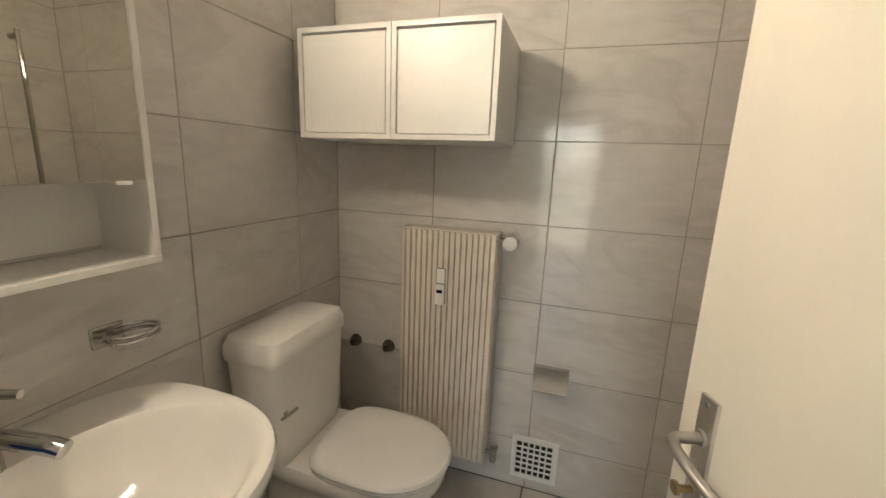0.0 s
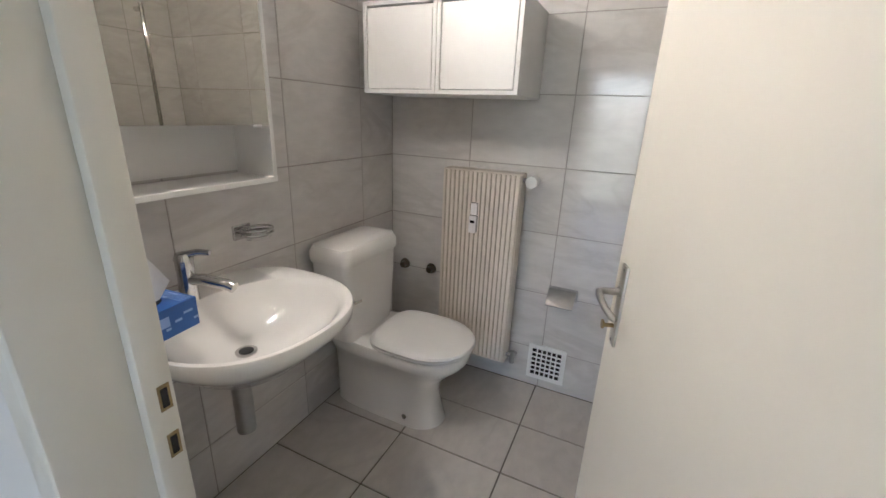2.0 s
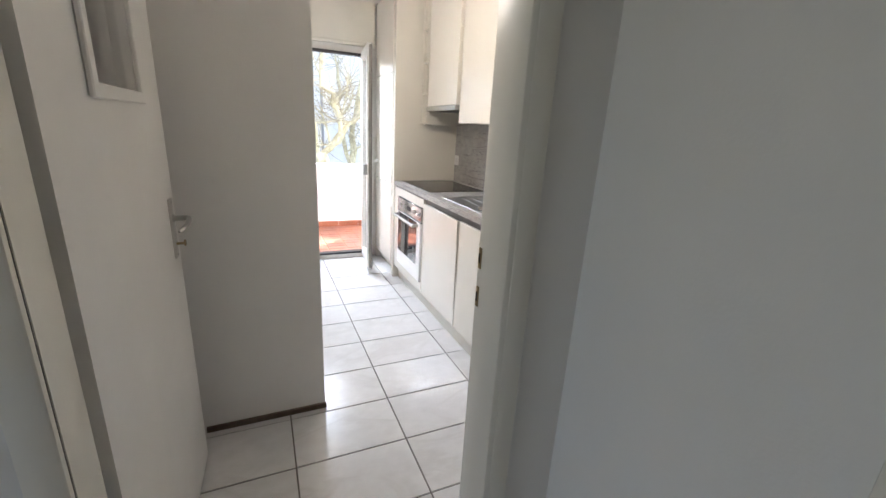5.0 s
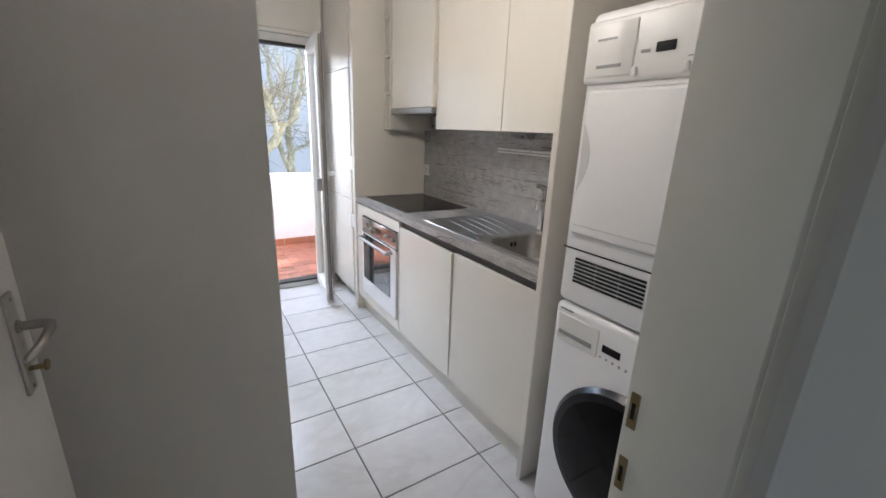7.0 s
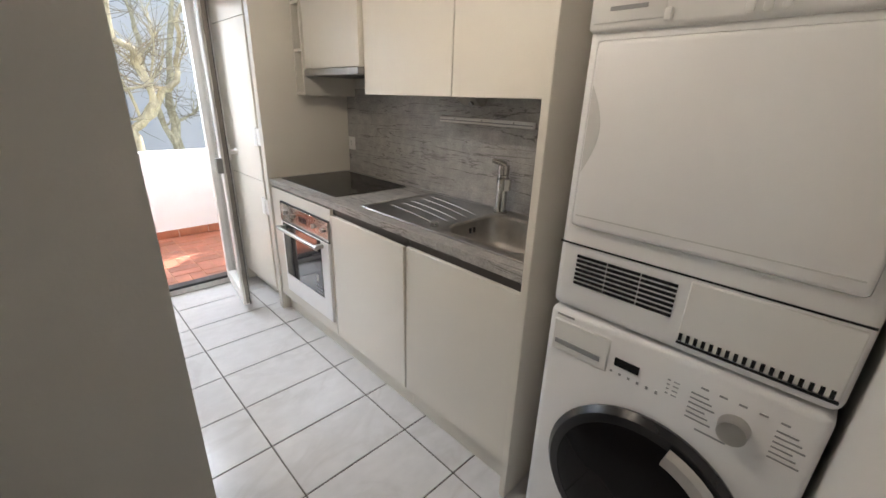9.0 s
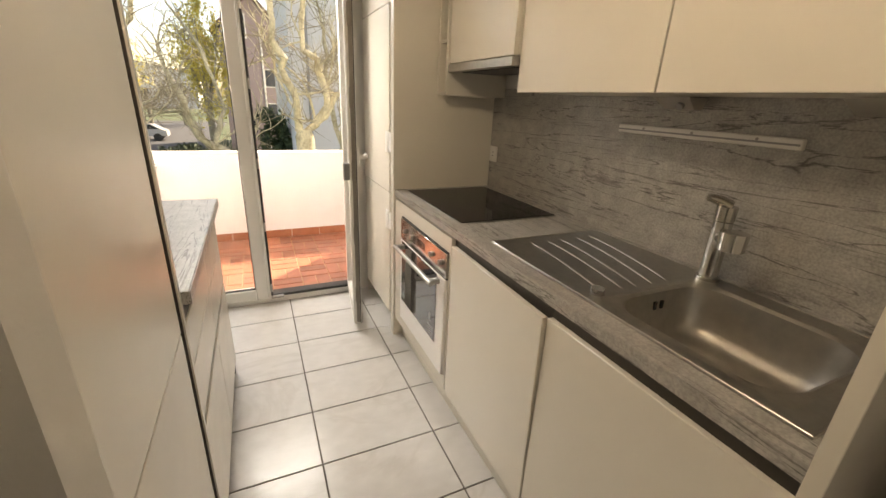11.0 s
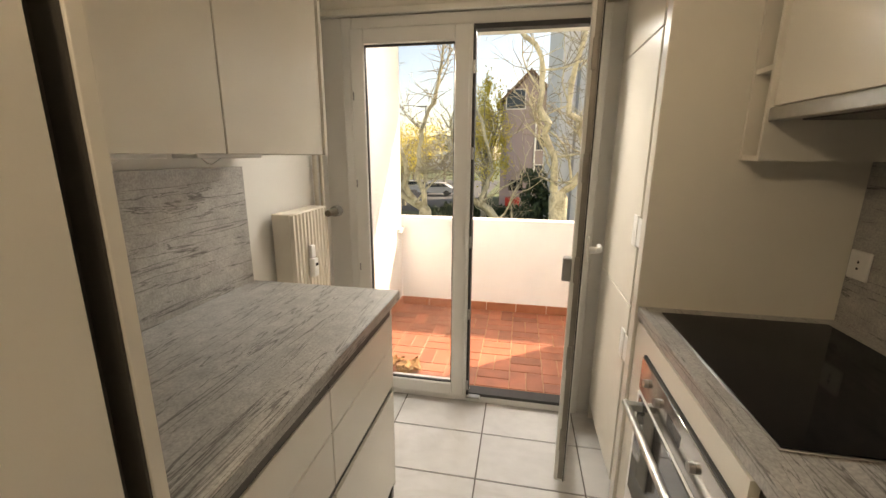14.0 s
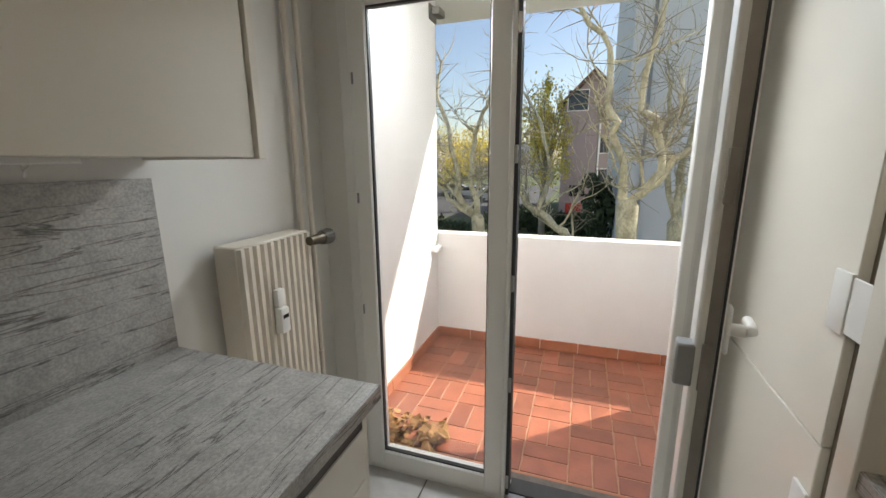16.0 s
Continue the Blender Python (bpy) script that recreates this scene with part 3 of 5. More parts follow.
# hall window, behind the walk
wh = thing("window_2", (-0.175, -3.75, 0), "white-framed balcony door of the living room", "balcony door", kind="structure")
bm = bmesh.new()
for b in ((-0.65, -0.58, 0, 2.1), (0.23, 0.3, 0, 2.1), (-0.59, 0.24, 0, 0.09), (-0.59, 0.24, 2.02, 2.1)):
    box(bm, b[0], b[1], -3.78, -3.72, b[2], b[3], bevel=0.004)
part("window_frame", bm, PVC, wh)
p = part("pane", B(-0.585, 0.235, -3.753, -3.747, 0.085, 2.025), GLASS, wh)
p.visible_shadow = False

# ---- balcony ----
solid("balcony_slab", B(-6.06, -4.6, -1.46, 0.98, -0.26, -0.026), GROUTL, "terracotta paved balcony floor slab", "balcony floor")
bm = B(-6.06, -5.93, -1.46, 0.98, -0.26, 0.83, bevel=0.006)
solid("balcony_parapet", bm, PLASTER, "white rendered solid balcony parapet", "parapet")
solid("balcony_wall_left", B(-5.93, -4.6, -1.46, -1.33, -0.26, 2.47), PLASTER, "white rendered balcony side wall", "wall")
solid("balcony_wall_right", B(-5.95, -4.6, 0.85, 0.98, -0.26, 2.47), PLASTER, "white rendered balcony side wall", "wall")
bm = B(-6.48, -4.6, -3.2, 2.6, 2.48, 2.66, bevel=0.01)
solid("balcony_ceiling", bm, PLASTER, "white soffit of the balcony above", "balcony soffit")
solid("balcony_ledge", B(-5.93, -5.80, -1.33, -1.29, 0.70, 0.735, bevel=0.004), PLASTER, "small rendered ledge on balcony wall", "ledge")
bm = bmesh.new()
for k in range(8):
    y0 = -1.33 + k * 0.2725
    box(bm, -5.93, -5.918, y0 + 0.002, y0 + 0.2705, -0.022, 0.055, bevel=0.002)
for k in range(4):
    x0 = -5.92 + k * 0.29
    box(bm, x0 + 0.002, x0 + 0.288, -1.33, -1.318, -0.022, 0.055, bevel=0.002)
solid("balcony_skirting", bm, TERRAS, "terracotta skirting tiles along balcony walls", "skirting")
bracket = thing("awning_bracket", (-5.86, -1.33, 2.33), "small dark metal bracket high on the balcony wall", "bracket")
part("plate", B(-5.93, -5.80, -1.33, -1.318, 2.31, 2.41, bevel=0.003), DGREY, bracket)
part("arm", B(-5.95, -5.83, -1.318, -1.262, 2.345, 2.395, bevel=0.006), DGREY, bracket)
# facade of this house, round the openings
solid("facade", B(-4.75, -4.6, -9.0, -1.46, -3.2, 6.0), PLASTER, "white rendered house front", "facade")
solid("facade_north", B(-4.75, -4.6, 0.98, 9.0, -3.2, 6.0), PLASTER, "white rendered house front", "facade")


# ---- kitchen, north side ----
YF = 0.165       # front of the doors


def handle_tab(parent, x, z):
    lock = part("child_lock", B(x - 0.05, x, YF - 0.009, YF - 0.001, z - 0.055, z + 0.055, bevel=0.003, seg=2), WHITEP, parent, "white translucent plastic catch")
    part("strap", B(x - 0.002, x + 0.06, YF - 0.006, YF - 0.002, z - 0.05, z + 0.05, bevel=0.0015), WHITEP, lock)


tall = thing("tall_cabinet", (-4.07, 0.45, 0), "cream tall kitchen cabinet with three stacked doors beside balcony door", "cabinet")
part("side_panel", B(-3.796, -3.745, 0.155, YN, 0, 2.42, bevel=0.002), CABW, tall)
part("side_panel", B(-4.42, -4.402, 0.17, YN, 0, 2.42), CABW, tall)
part("body", B(-4.402, -3.797, 0.2, YN, 0.1, 2.42), CABE, tall)
part("plinth", B(-4.402, -3.797, 0.23, YN, 0, 0.1), CABE, tall)
part("grip_rail", B(-3.85, -3.7965, 0.18, 0.2, 0.1, 2.42), CHANL, tall, "recessed grip rail")
for z0, z1 in ((0.1, 0.857), (0.861, 1.79), (1.794, 2.41)):
    d = part("door", B(-4.40, -3.852, YF, 0.185, z0, z1, bevel=0.002), CABW, tall)
    if z0 == 0.861:
        handle_tab(d, -3.85, 1.135)
    if z0 == 0.1:
        handle_tab(d, -3.85, 0.7)


def base_unit(x0, x1, label, door=True, top=0.858, ajar=0.0):
    u = thing("base_cabinet", ((x0 + x1) / 2, 0.4, 0), label, "cabinet", "kitchen base cabinets")
    bm = B(x0 + 0.001, x1 - 0.001, 0.19, YN, 0.12, top)
    if top < 0.858:
        box(bm, x0 + 0.001, x1 - 0.001, 0.19, 0.206, top, 0.86)
    part("body", bm, CABE, u)
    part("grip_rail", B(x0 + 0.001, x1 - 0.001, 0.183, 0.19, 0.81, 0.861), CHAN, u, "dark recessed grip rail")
    part("plinth", B(x0 + 0.001, x1 - 0.001, 0.21, 0.225, 0, 0.12), CABE, u)
    if door:
        bm = B(x0 + 0.002, x1 - 0.002, YF, 0.183, 0.125, 0.824, bevel=0.0025)
        for v in bm.verts:
            v.co.y -= ajar * (v.co.x - x0) / (x1 - x0) * (v.co.z - 0.1) / 0.73
        part("door", bm, CABW, u)
    return u


base_unit(-3.03, -2.437, "cream handleless base cabinet with a warped door under worktop", ajar=0.013)
base_unit(-2.437, -1.862, "cream handleless base cabinet below the sink", top=0.72)
ovu = base_unit(-3.743, -3.03, "cream oven housing below the hob", door=False)
bm = bmesh.new()
for b in ((-3.741, -3.615, 0.125, 0.851), (-3.047, -3.032, 0.125, 0.851), (-3.616, -3.046, 0.125, 0.198), (-3.616, -3.046, 0.787, 0.851)):
    box(bm, b[0], b[1], YF, 0.183, b[2], b[3])
part("front_frame", bm, CABW, ovu)

oven = thing("oven", (-3.33, 0.3, 0.2), "white built-in oven with dark glass door and steel handle", "oven")
part("body", B(-3.60, -3.06, 0.19, 0.70, 0.21, 0.78), GREYP, oven)
part("door_frame", B(-3.612, -3.05, 0.152, 0.186, 0.202, 0.665, bevel=0.003), ENAMEL, oven)
part("door_glass", B(-3.585, -3.13, 0.1495, 0.153, 0.325, 0.662, bevel=0.001), OVENG, oven, "dark reflective oven window")
part("control_panel", B(-3.612, -3.05, 0.154, 0.186, 0.672, 0.78, bevel=0.002), PANELS, oven, "polished steel control panel")
# Dark strips drawn for the shaded gaps above and below the control panel.
part("panel_gap", B(-3.612, -3.05, 0.158, 0.186, 0.78, 0.786), SEAL, oven)
part("door_gap", B(-3.612, -3.05, 0.158, 0.185, 0.665, 0.672), SEAL, oven, "dark gap above the oven door")
bm = T((-3.57, 0.108, 0.64), (-3.09, 0.108, 0.64), 0.011, seg=16)
for x in (-3.55, -3.11):
    box(bm, x - 0.012, x + 0.012, 0.108, 0.153, 0.63, 0.652, bevel=0.002)
part("handle", bm, STEEL, oven, "brushed steel bar handle")
for x in (-3.54, -3.44, -3.2, -3.1):
    part("knob", T((x, 0.155, 0.728), (x, 0.142, 0.728), 0.013, 0.012, seg=20), STEEL, oven, "steel control knob")
part("clock_display", B(-3.37, -3.28, 0.1532, 0.1545, 0.712, 0.745), DARKP, oven)
bm = bmesh.new()
for i in range(3):
    box(bm, -3.21, -3.145, 0.1488, 0.1496, 0.34 + 0.02 * i, 0.348 + 0.02 * i)
box(bm, -3.20, -3.175, 0.1488, 0.1496, 0.41, 0.45)
part("rating_label", bm, GREYP, oven, "faint printed energy label")

# worktop with a cut-out for the sink bowl
SX0, SX1, SY0, SY1 = -2.345, -1.955, 0.268, 0.622


def holed_plate(ox0, ox1, oy0, oy1, ix0, ix1, iy0, iy1, z0, z1):
    """A plate with a rectangular hole, one closed skin."""
    bm = bmesh.new()
    o = [(ox0, oy0), (ox1, oy0), (ox1, oy1), (ox0, oy1)]
    i = [(ix0, iy0), (ix1, iy0), (ix1, iy1), (ix0, iy1)]
    v = {(n, z): [bm.verts.new((x, y, z)) for x, y in pts] for n, pts in (("o", o), ("i", i)) for z in (z0, z1)}
    for k in range(4):
        j = (k + 1) % 4
        bm.faces.new((v["o", z1][k], v["o", z1][j], v["i", z1][j], v["i", z1][k]))
        bm.faces.new((v["o", z0][j], v["o", z0][k], v["i", z0][k], v["i", z0][j]))
        bm.faces.new((v["o", z0][k], v["o", z0][j], v["o", z1][j], v["o", z1][k]))
        bm.faces.new((v["i", z0][j], v["i", z0][k], v["i", z1][k], v["i", z1][j]))
    return bm


wt = holed_plate(-3.744, -1.864, 0.164, YN - 0.012, SX0, SX1, SY0, SY1, 0.862, 0.898)
worktop_north = tagged(new("worktop", mesh_of("worktop", wt, WORK)), "grey stone-look laminate worktop with dark veins over base cabinets", "worktop")
part("edge_band", B(-3.744, -1.864, 0.162, 0.1638, 0.8635, 0.8965), WORK, worktop_north, "laminate front edge")
spl = solid("splashback", B(-3.744, -1.864, YN - 0.011, YN, 0.86, 1.43), WORK, "grey veined stone-look splashback panel on kitchen wall", "splashback", "")
spl["kind"] = "structure"

hob = thing("hob", (-3.37, 0.45, 0.898), "flush black ceramic glass hob with thin steel rim on worktop", "hob")
part("rim", B(-3.69, -3.055, 0.212, 0.685, 0.8985, 0.902, bevel=0.001), STEEL, hob)
part("glass", B(-3.685, -3.06, 0.217, 0.68, 0.9, 0.9045, bevel=0.001), BLACKG, hob)

# steel sink with drainer
sink = thing("kitchen_sink", (-2.35, 0.44, 0.898), "inset stainless steel sink with ribbed drainer", "sink")
part("deck", holed_plate(-2.83, -1.89, 0.22, 0.70, SX0 - 0.012, SX1 + 0.012, SY0 - 0.012, SY1 + 0.012, 0.8985, 0.9025), STEEL, sink)
bm = bmesh.new()
for pts in ([(-2.828, 0.222), (-1.892, 0.222)], [(-2.828, 0.698), (-1.892, 0.698)], [(-2.828, 0.222), (-2.828, 0.698)], [(-1.892, 0.222), (-1.892, 0.698)]):
    sweep(bm, [(x, y, 0.903) for x, y in pts], 0.0024, 6)
part("rolled_rim", bm, STEEL, sink)


def rrect(cx, cy, hx, hy, r, z, n=8):
    out = []
    for k, (sx, sy) in enumerate(((1, 1), (-1, 1), (-1, -1), (1, -1))):
        for i in range(n):
            a = math.pi / 2 * (k + i / (n - 1))
            out.append((cx + sx * (hx - r) + r * math.cos(a), cy + sy * (hy - r) + r * math.sin(a), z))
    return out


cx, cy = (SX0 + SX1) / 2, (SY0 + SY1) / 2
hx, hy = (SX1 - SX0) / 2, (SY1 - SY0) / 2
levels = ((0.02, 0.03, 0.903), (0.005, 0.085, 0.9042), (-0.003, 0.085, 0.897), (-0.010, 0.083, 0.84), (-0.018, 0.08, 0.79), (-0.030, 0.075, 0.768), (-0.048, 0.065, 0.757), (-0.075, 0.05, 0.752))
bm = rings(bmesh.new(), [rrect(cx, cy, hx + d, hy + d, rad, z) for d, rad, z in levels] + [rrect(cx, cy, 0.04, 0.04, 0.035, 0.745)], cap_first=False)
part("bowl", bm, BOWL, sink)
part("drain", T((cx, cy, 0.744), (cx, cy, 0.749), 0.038, seg=20), CHROME, sink)
for ya, yb in ((0.348, 0.29), (0.418, 0.36), (0.476, 0.41), (0.55, 0.47), (0.612, 0.53)):
    bm = bmesh.new()
    chain = [(-2.78 + 0.40 * k / 8, ya + (yb - ya) * (k / 8) ** 1.6, 0.9025 + (0.001 if 0 < k < 8 else -0.001)) for k in range(9)]
    sweep(bm, chain, [0.0012] + [0.0024] * 7 + [0.0012], 8)
    part("drainer_rib", bm, STEEL, sink)
bm = bmesh.new()
for x in (-2.14, -2.115):
    box(bm, SX0 + 0.004, SX0 + 0.012, 0.45 + (x + 2.13) * 1.0 - 0.005, 0.45 + (x + 2.13) * 1.0 + 0.005, 0.85, 0.872)
part("overflow_slots", bm, DARKP, sink)
part("drain_knob", T((-2.385, 0.272, 0.902), (-2.385, 0.272, 0.918), 0.019, 0.017, seg=20), CHROME, sink, "chrome drain knob")

tap = thing("kitchen_tap", (-2.352, 0.662, 0.902), "chrome single-lever kitchen tap beside sink bowl", "tap")
tx, ty = -2.352, 0.662
bm = T((tx, ty, 0.902), (tx, ty, 0.912), 0.032, seg=24)
tube(bm, (tx, ty, 0.91), (tx, ty, 1.075), 0.025, 0.024, seg=24)
part("body", bm, CHROME, tap)
bm = T((tx, ty, 1.078), (tx, ty, 1.118), 0.025, 0.026, seg=24)
sweep(bm, [(tx, ty, 1.118), (tx - 0.012, ty - 0.018, 1.132), (tx - 0.03, ty - 0.045, 1.14)], [0.02, 0.014, 0.01], 10)
part("lever", bm, SATIN, tap)
bm = bmesh.new()
sweep(bm, [(tx, ty, 1.03), (tx + 0.05, ty - 0.05, 1.045), (tx + 0.10, ty - 0.12, 1.062)], [0.017, 0.016, 0.016], 12)
tube(bm, (tx + 0.112, ty - 0.14, 1.046), (tx + 0.112, ty - 0.14, 1.09), 0.03, 0.031, seg=24)
part("spout", bm, CHROME, tap)

# rail, sockets, lamps on the splashback
rail = thing("light_rail", (-2.53, 0.72, 1.29), "white slim profile rail screwed on the splashback", "rail")
part("profile", B(-2.83, -2.255, 0.717, YN - 0.0112, 1.277, 1.305, bevel=0.003), WHITEP, rail)
part("groove", B(-2.825, -2.26, 0.715, 0.7175, 1.287, 1.292), GREYP, rail)
for x in (-2.72, -2.545, -2.36):
    part("screw", T((x, 0.7168, 1.296), (x, 0.714, 1.296), 0.004, seg=8), STEEL, rail)
so = thing("wall_socket", (-3.69, 0.73, 1.09), "white double wall socket on splashback", "socket")
part("plate", B(-3.735, -3.66, YN - 0.0185, YN - 0.0112, 1.045, 1.13, bevel=0.003), WHITEP, so)
part("insert", B(-3.72, -3.675, YN - 0.0195, YN - 0.0183, 1.06, 1.115, bevel=0.0005), WHITEP, so)
for z in (1.078, 1.097):
    part("contact_hole", T((-3.6975, YN - 0.0192, z), (-3.6975, YN - 0.0199, z), 0.004, seg=10), DARKP, so)
for x in (-2.57, -2.11):
    la_ = thing("under_cabinet_socket", (x, 0.62, 1.37), "small steel corner socket under wall cabinet", "socket")
    bm = bmesh.new()
    rings(bm, [[(x - 0.06, 0.62, 1.3945), (x + 0.06, 0.62, 1.3945), (x + 0.06, 0.70, 1.3945), (x - 0.06, 0.70, 1.3945)], [(x - 0.045, 0.665, 1.362), (x + 0.05, 0.665, 1.362), (x + 0.05, 0.70, 1.362), (x - 0.045, 0.70, 1.362)]])
    part("housing", bm, ALU, la_)
    part("outlet", T((x + 0.02, 0.652, 1.378), (x + 0.02, 0.638, 1.368), 0.011), GREYP, la_)


def wall_unit(x0, x1, y0, z0, label, back=YN, flip=1, group="kitchen wall cabinets"):
    u = thing("wall_cabinet", ((x0 + x1) / 2, (y0 + back) / 2, z0), label, "cabinet", group)
    ya, yb = (y0 + 0.02, back) if flip > 0 else (back, y0 - 0.02)
    part("body", B(x0 + 0.001, x1 - 0.001, ya, yb, z0 + 0.003, 2.42), CABE, u)
    ya, yb = (y0, y0 + 0.0195) if flip > 0 else (y0 - 0.0195, y0)
    part("door", B(x0 + 0.002, x1 - 0.002, ya, yb, z0, 2.415, bevel=0.002), CABW, u)
    return u


wall_unit(-3.078, -2.467, 0.427, 1.396, "cream handleless wall cabinet above worktop")
wall_unit(-2.467, -1.862, 0.427, 1.396, "cream handleless wall cabinet above sink")
wall_unit(-3.638, -3.08, 0.402, 1.525, "cream wall cabinet with built-in cooker hood")
hood = thing("cooker_hood", (-3.36, 0.55, 1.49), "slim pull-out cooker hood with steel front", "cooker hood")
part("front", B(-3.638, -3.08, 0.394, 0.43, 1.487, 1.522, bevel=0.003), STEEL, hood, "brushed steel front strip")
part("body", B(-3.632, -3.085, 0.43, 0.70, 1.492, 1.524), GREYP, hood)
# Filter coloured near black to carry the shadow under the hood.
part("filter", B(-3.59, -3.13, 0.45, 0.66, 1.486, 1.4925), CHAN, hood)

sh = thing("open_shelf_unit", (-3.69, 0.57, 1.38), "narrow open cream shelf unit between tall cabinet and hood", "shelf")
part("side", B(-3.7435, -3.733, 0.39, YN - 0.012, 1.383, 2.41), CABW, sh)
part("side", B(-3.6505, -3.64, 0.39, YN - 0.012, 1.383, 2.41), CABW, sh)
part("back", B(-3.733, -3.6505, YN - 0.17, YN - 0.155, 1.383, 2.41), CABE, sh)
for z in (1.383, 1.62, 1.86, 2.10):
    part("shelf", B(-3.733, -3.6505, 0.3925, YN - 0.17, z, z + 0.014), CABW, sh)

side_panel = tagged(new("side_panel", mesh_of("side_panel", B(-1.862, -1.838, 0.145, YN, 0, 2.42, bevel=0.002), CABW)), "cream full-height end panel beside the laundry niche", "panel")
part("edge_band", B(-1.8615, -1.8385, 0.143, 0.1448, 0.002, 2.418), CABE, side_panel, "cream edge band")


# ---- laundry niche ----
def rounded_front(x0, x1, y0, y1, z0, z1, r=0.02):
    return B(x0, x1, y0, y1, z0, z1, bevel=r, seg=4)


wm = thing("washing_machine", (-1.45, 0.4, 0), "white front-loading washing machine with black porthole door in niche", "washing machine")
WX0, WX1, WY = -1.745, -1.15, 0.12
part("body", rounded_front(WX0, WX1, WY, 0.70, 0.02, 0.862), ENAMEL, wm)
for x in (WX0 + 0.06, WX1 - 0.06):
    for y in (0.17, 0.64):
        part("foot", T((x, y, 0), (x, y, 0.03), 0.02), DARKP, wm)
wx, wz = -1.432, 0.425
bm = bmesh.new()
prof = [(0.245, 0.002), (0.25, -0.012), (0.235, -0.028), (0.21, -0.03)]
rings(bm, [[(wx + r * math.cos(2 * math.pi * k / 48), WY + d, wz + r * math.sin(2 * math.pi * k / 48)) for k in range(48)] for r, d in prof], cap_first=False, cap_last=False)
part("door_ring", bm, DARKP, wm, "glossy black door ring")
bm = bmesh.new()
rings(bm, [[(wx + r * math.cos(2 * math.pi * k / 48), WY + d, wz + r * math.sin(2 * math.pi * k / 48)) for k in range(48)] for r, d in ((0.215, -0.028), (0.18, -0.036), (0.10, -0.042), (0.01, -0.044))], cap_first=False)
part("door_glass", bm, BLACKG, wm, "black tinted porthole glass")
bm = bmesh.new()
arc = [math.radians(a) for a in range(-15, 83, 7)]
rings(bm, [[(wx + r * math.cos(a), WY + d, wz + r * math.sin(a)) for r, d in ((0.18, -0.036), (0.185, -0.055), (0.215, -0.055), (0.225, -0.036))] for a in arc])
part("door_handle", bm, ALU, wm, "silver curved door handle")
part("drawer", B(WX0 + 0.02, -1.565, WY - 0.004, WY + 0.01, 0.735, 0.83, bevel=0.003), WHITEP, wm)
part("drawer_grip", B(WX0 + 0.03, -1.585, WY - 0.0065, WY - 0.0035, 0.757, 0.772, bevel=0.001), GREYP, wm)
part("display", B(-1.548, -1.488, WY - 0.003, WY + 0.005, 0.768, 0.79), DARKP, wm, "black display")
bm = T((-1.285, WY, 0.752), (-1.285, WY - 0.03, 0.752), 0.03, 0.027, seg=28)
part("program_knob", bm, ALU, wm, "silver program knob")
bm = bmesh.new()
for k in range(6):
    box(bm, -1.555 + k * 0.022, -1.549 + k * 0.022, WY - 0.0015, WY + 0.002, 0.745 - k * 0.0008, 0.75)
for k in range(6):
    z = 0.79 - k * 0.013
    for x in (-1.375, -1.222):
        w_ = 0.035 + 0.008 * ((k * 7) % 3)
        box(bm, x, x + w_, WY - 0.0015, WY + 0.002, z - 0.0025, z + 0.001)
for k in range(4):
    box(bm, -1.425, -1.419, WY - 0.0015, WY + 0.002, 0.757 + k * 0.012, 0.760 + k * 0.012)
    box(bm, -1.412, -1.40, WY - 0.0015, WY + 0.002, 0.757 + k * 0.012, 0.7595 + k * 0.012)
box(bm, -1.72, -1.67, WY - 0.0015, WY + 0.002, 0.842, 0.847)
box(bm, -1.35, -1.29, WY - 0.0015, WY + 0.002, 0.70, 0.704)
for k in range(5):
    box(bm, -1.36 + k * 0.035, -1.345 + k * 0.035, WY - 0.0015, WY + 0.002, 0.808, 0.812)
part("printed_marks", bm, GREYP, wm, "small grey control markings")["kind"] = "stuff"

dr = thing("tumble_dryer", (-1.45, 0.4, 0.864), "white tumble dryer stacked on the washing machine", "tumble dryer")
part("body", rounded_front(WX0, WX1, WY + 0.002, 0.70, 0.868, 1.715, 0.022), ENAMEL, dr)
part("foot", B(WX0 + 0.03, WX1 - 0.03, 0.16, 0.66, 0.86, 0.87), DARKP, dr)
part("door", B(WX0 + 0.028, WX1 - 0.028, WY - 0.014, WY + 0.004, 1.1, 1.515, bevel=0.012, seg=3), ENAMEL, dr)
# Flat grey patch on the door draws the finger recess's shade.
side = [(WX0 + 0.036 + 0.03 * math.sin(math.pi * k / 14), 1.235 + 0.19 * k / 14) for k in range(15)]
bm = rings(bmesh.new(), [[(x, WY - d, z) for x, z in side] for d in (0.0138, 0.0152)])
part("recess_shade", bm, GREYL, dr, "flat grey patch drawn for the shade of a shallow curved finger recess")
part("door_edge", B(WX0 + 0.04, WX1 - 0.04, WY - 0.0148, WY - 0.013, 1.128, 1.131), GREYL, dr)
part("control_panel", B(WX0 + 0.002, WX1 - 0.002, WY - 0.012, WY + 0.02, 1.53, 1.69, bevel=0.012, seg=3), WHITEP, dr)
part("water_drawer", B(WX0 + 0.012, -1.585, WY - 0.016, WY, 1.545, 1.678, bevel=0.006, seg=2), WHITEP, dr)
part("drawer_slot", B(WX0 + 0.05, -1.62, WY - 0.0175, WY - 0.0155, 1.567, 1.575), GREYP, dr)
part("display", B(-1.53, -1.483, WY - 0.0145, WY - 0.008, 1.59, 1.612), DARKP, dr, "black display")
part("program_knob", T((-1.2, WY - 0.01, 1.605), (-1.2, WY - 0.035, 1.605), 0.03, 0.027, seg=24), WHITEP, dr)
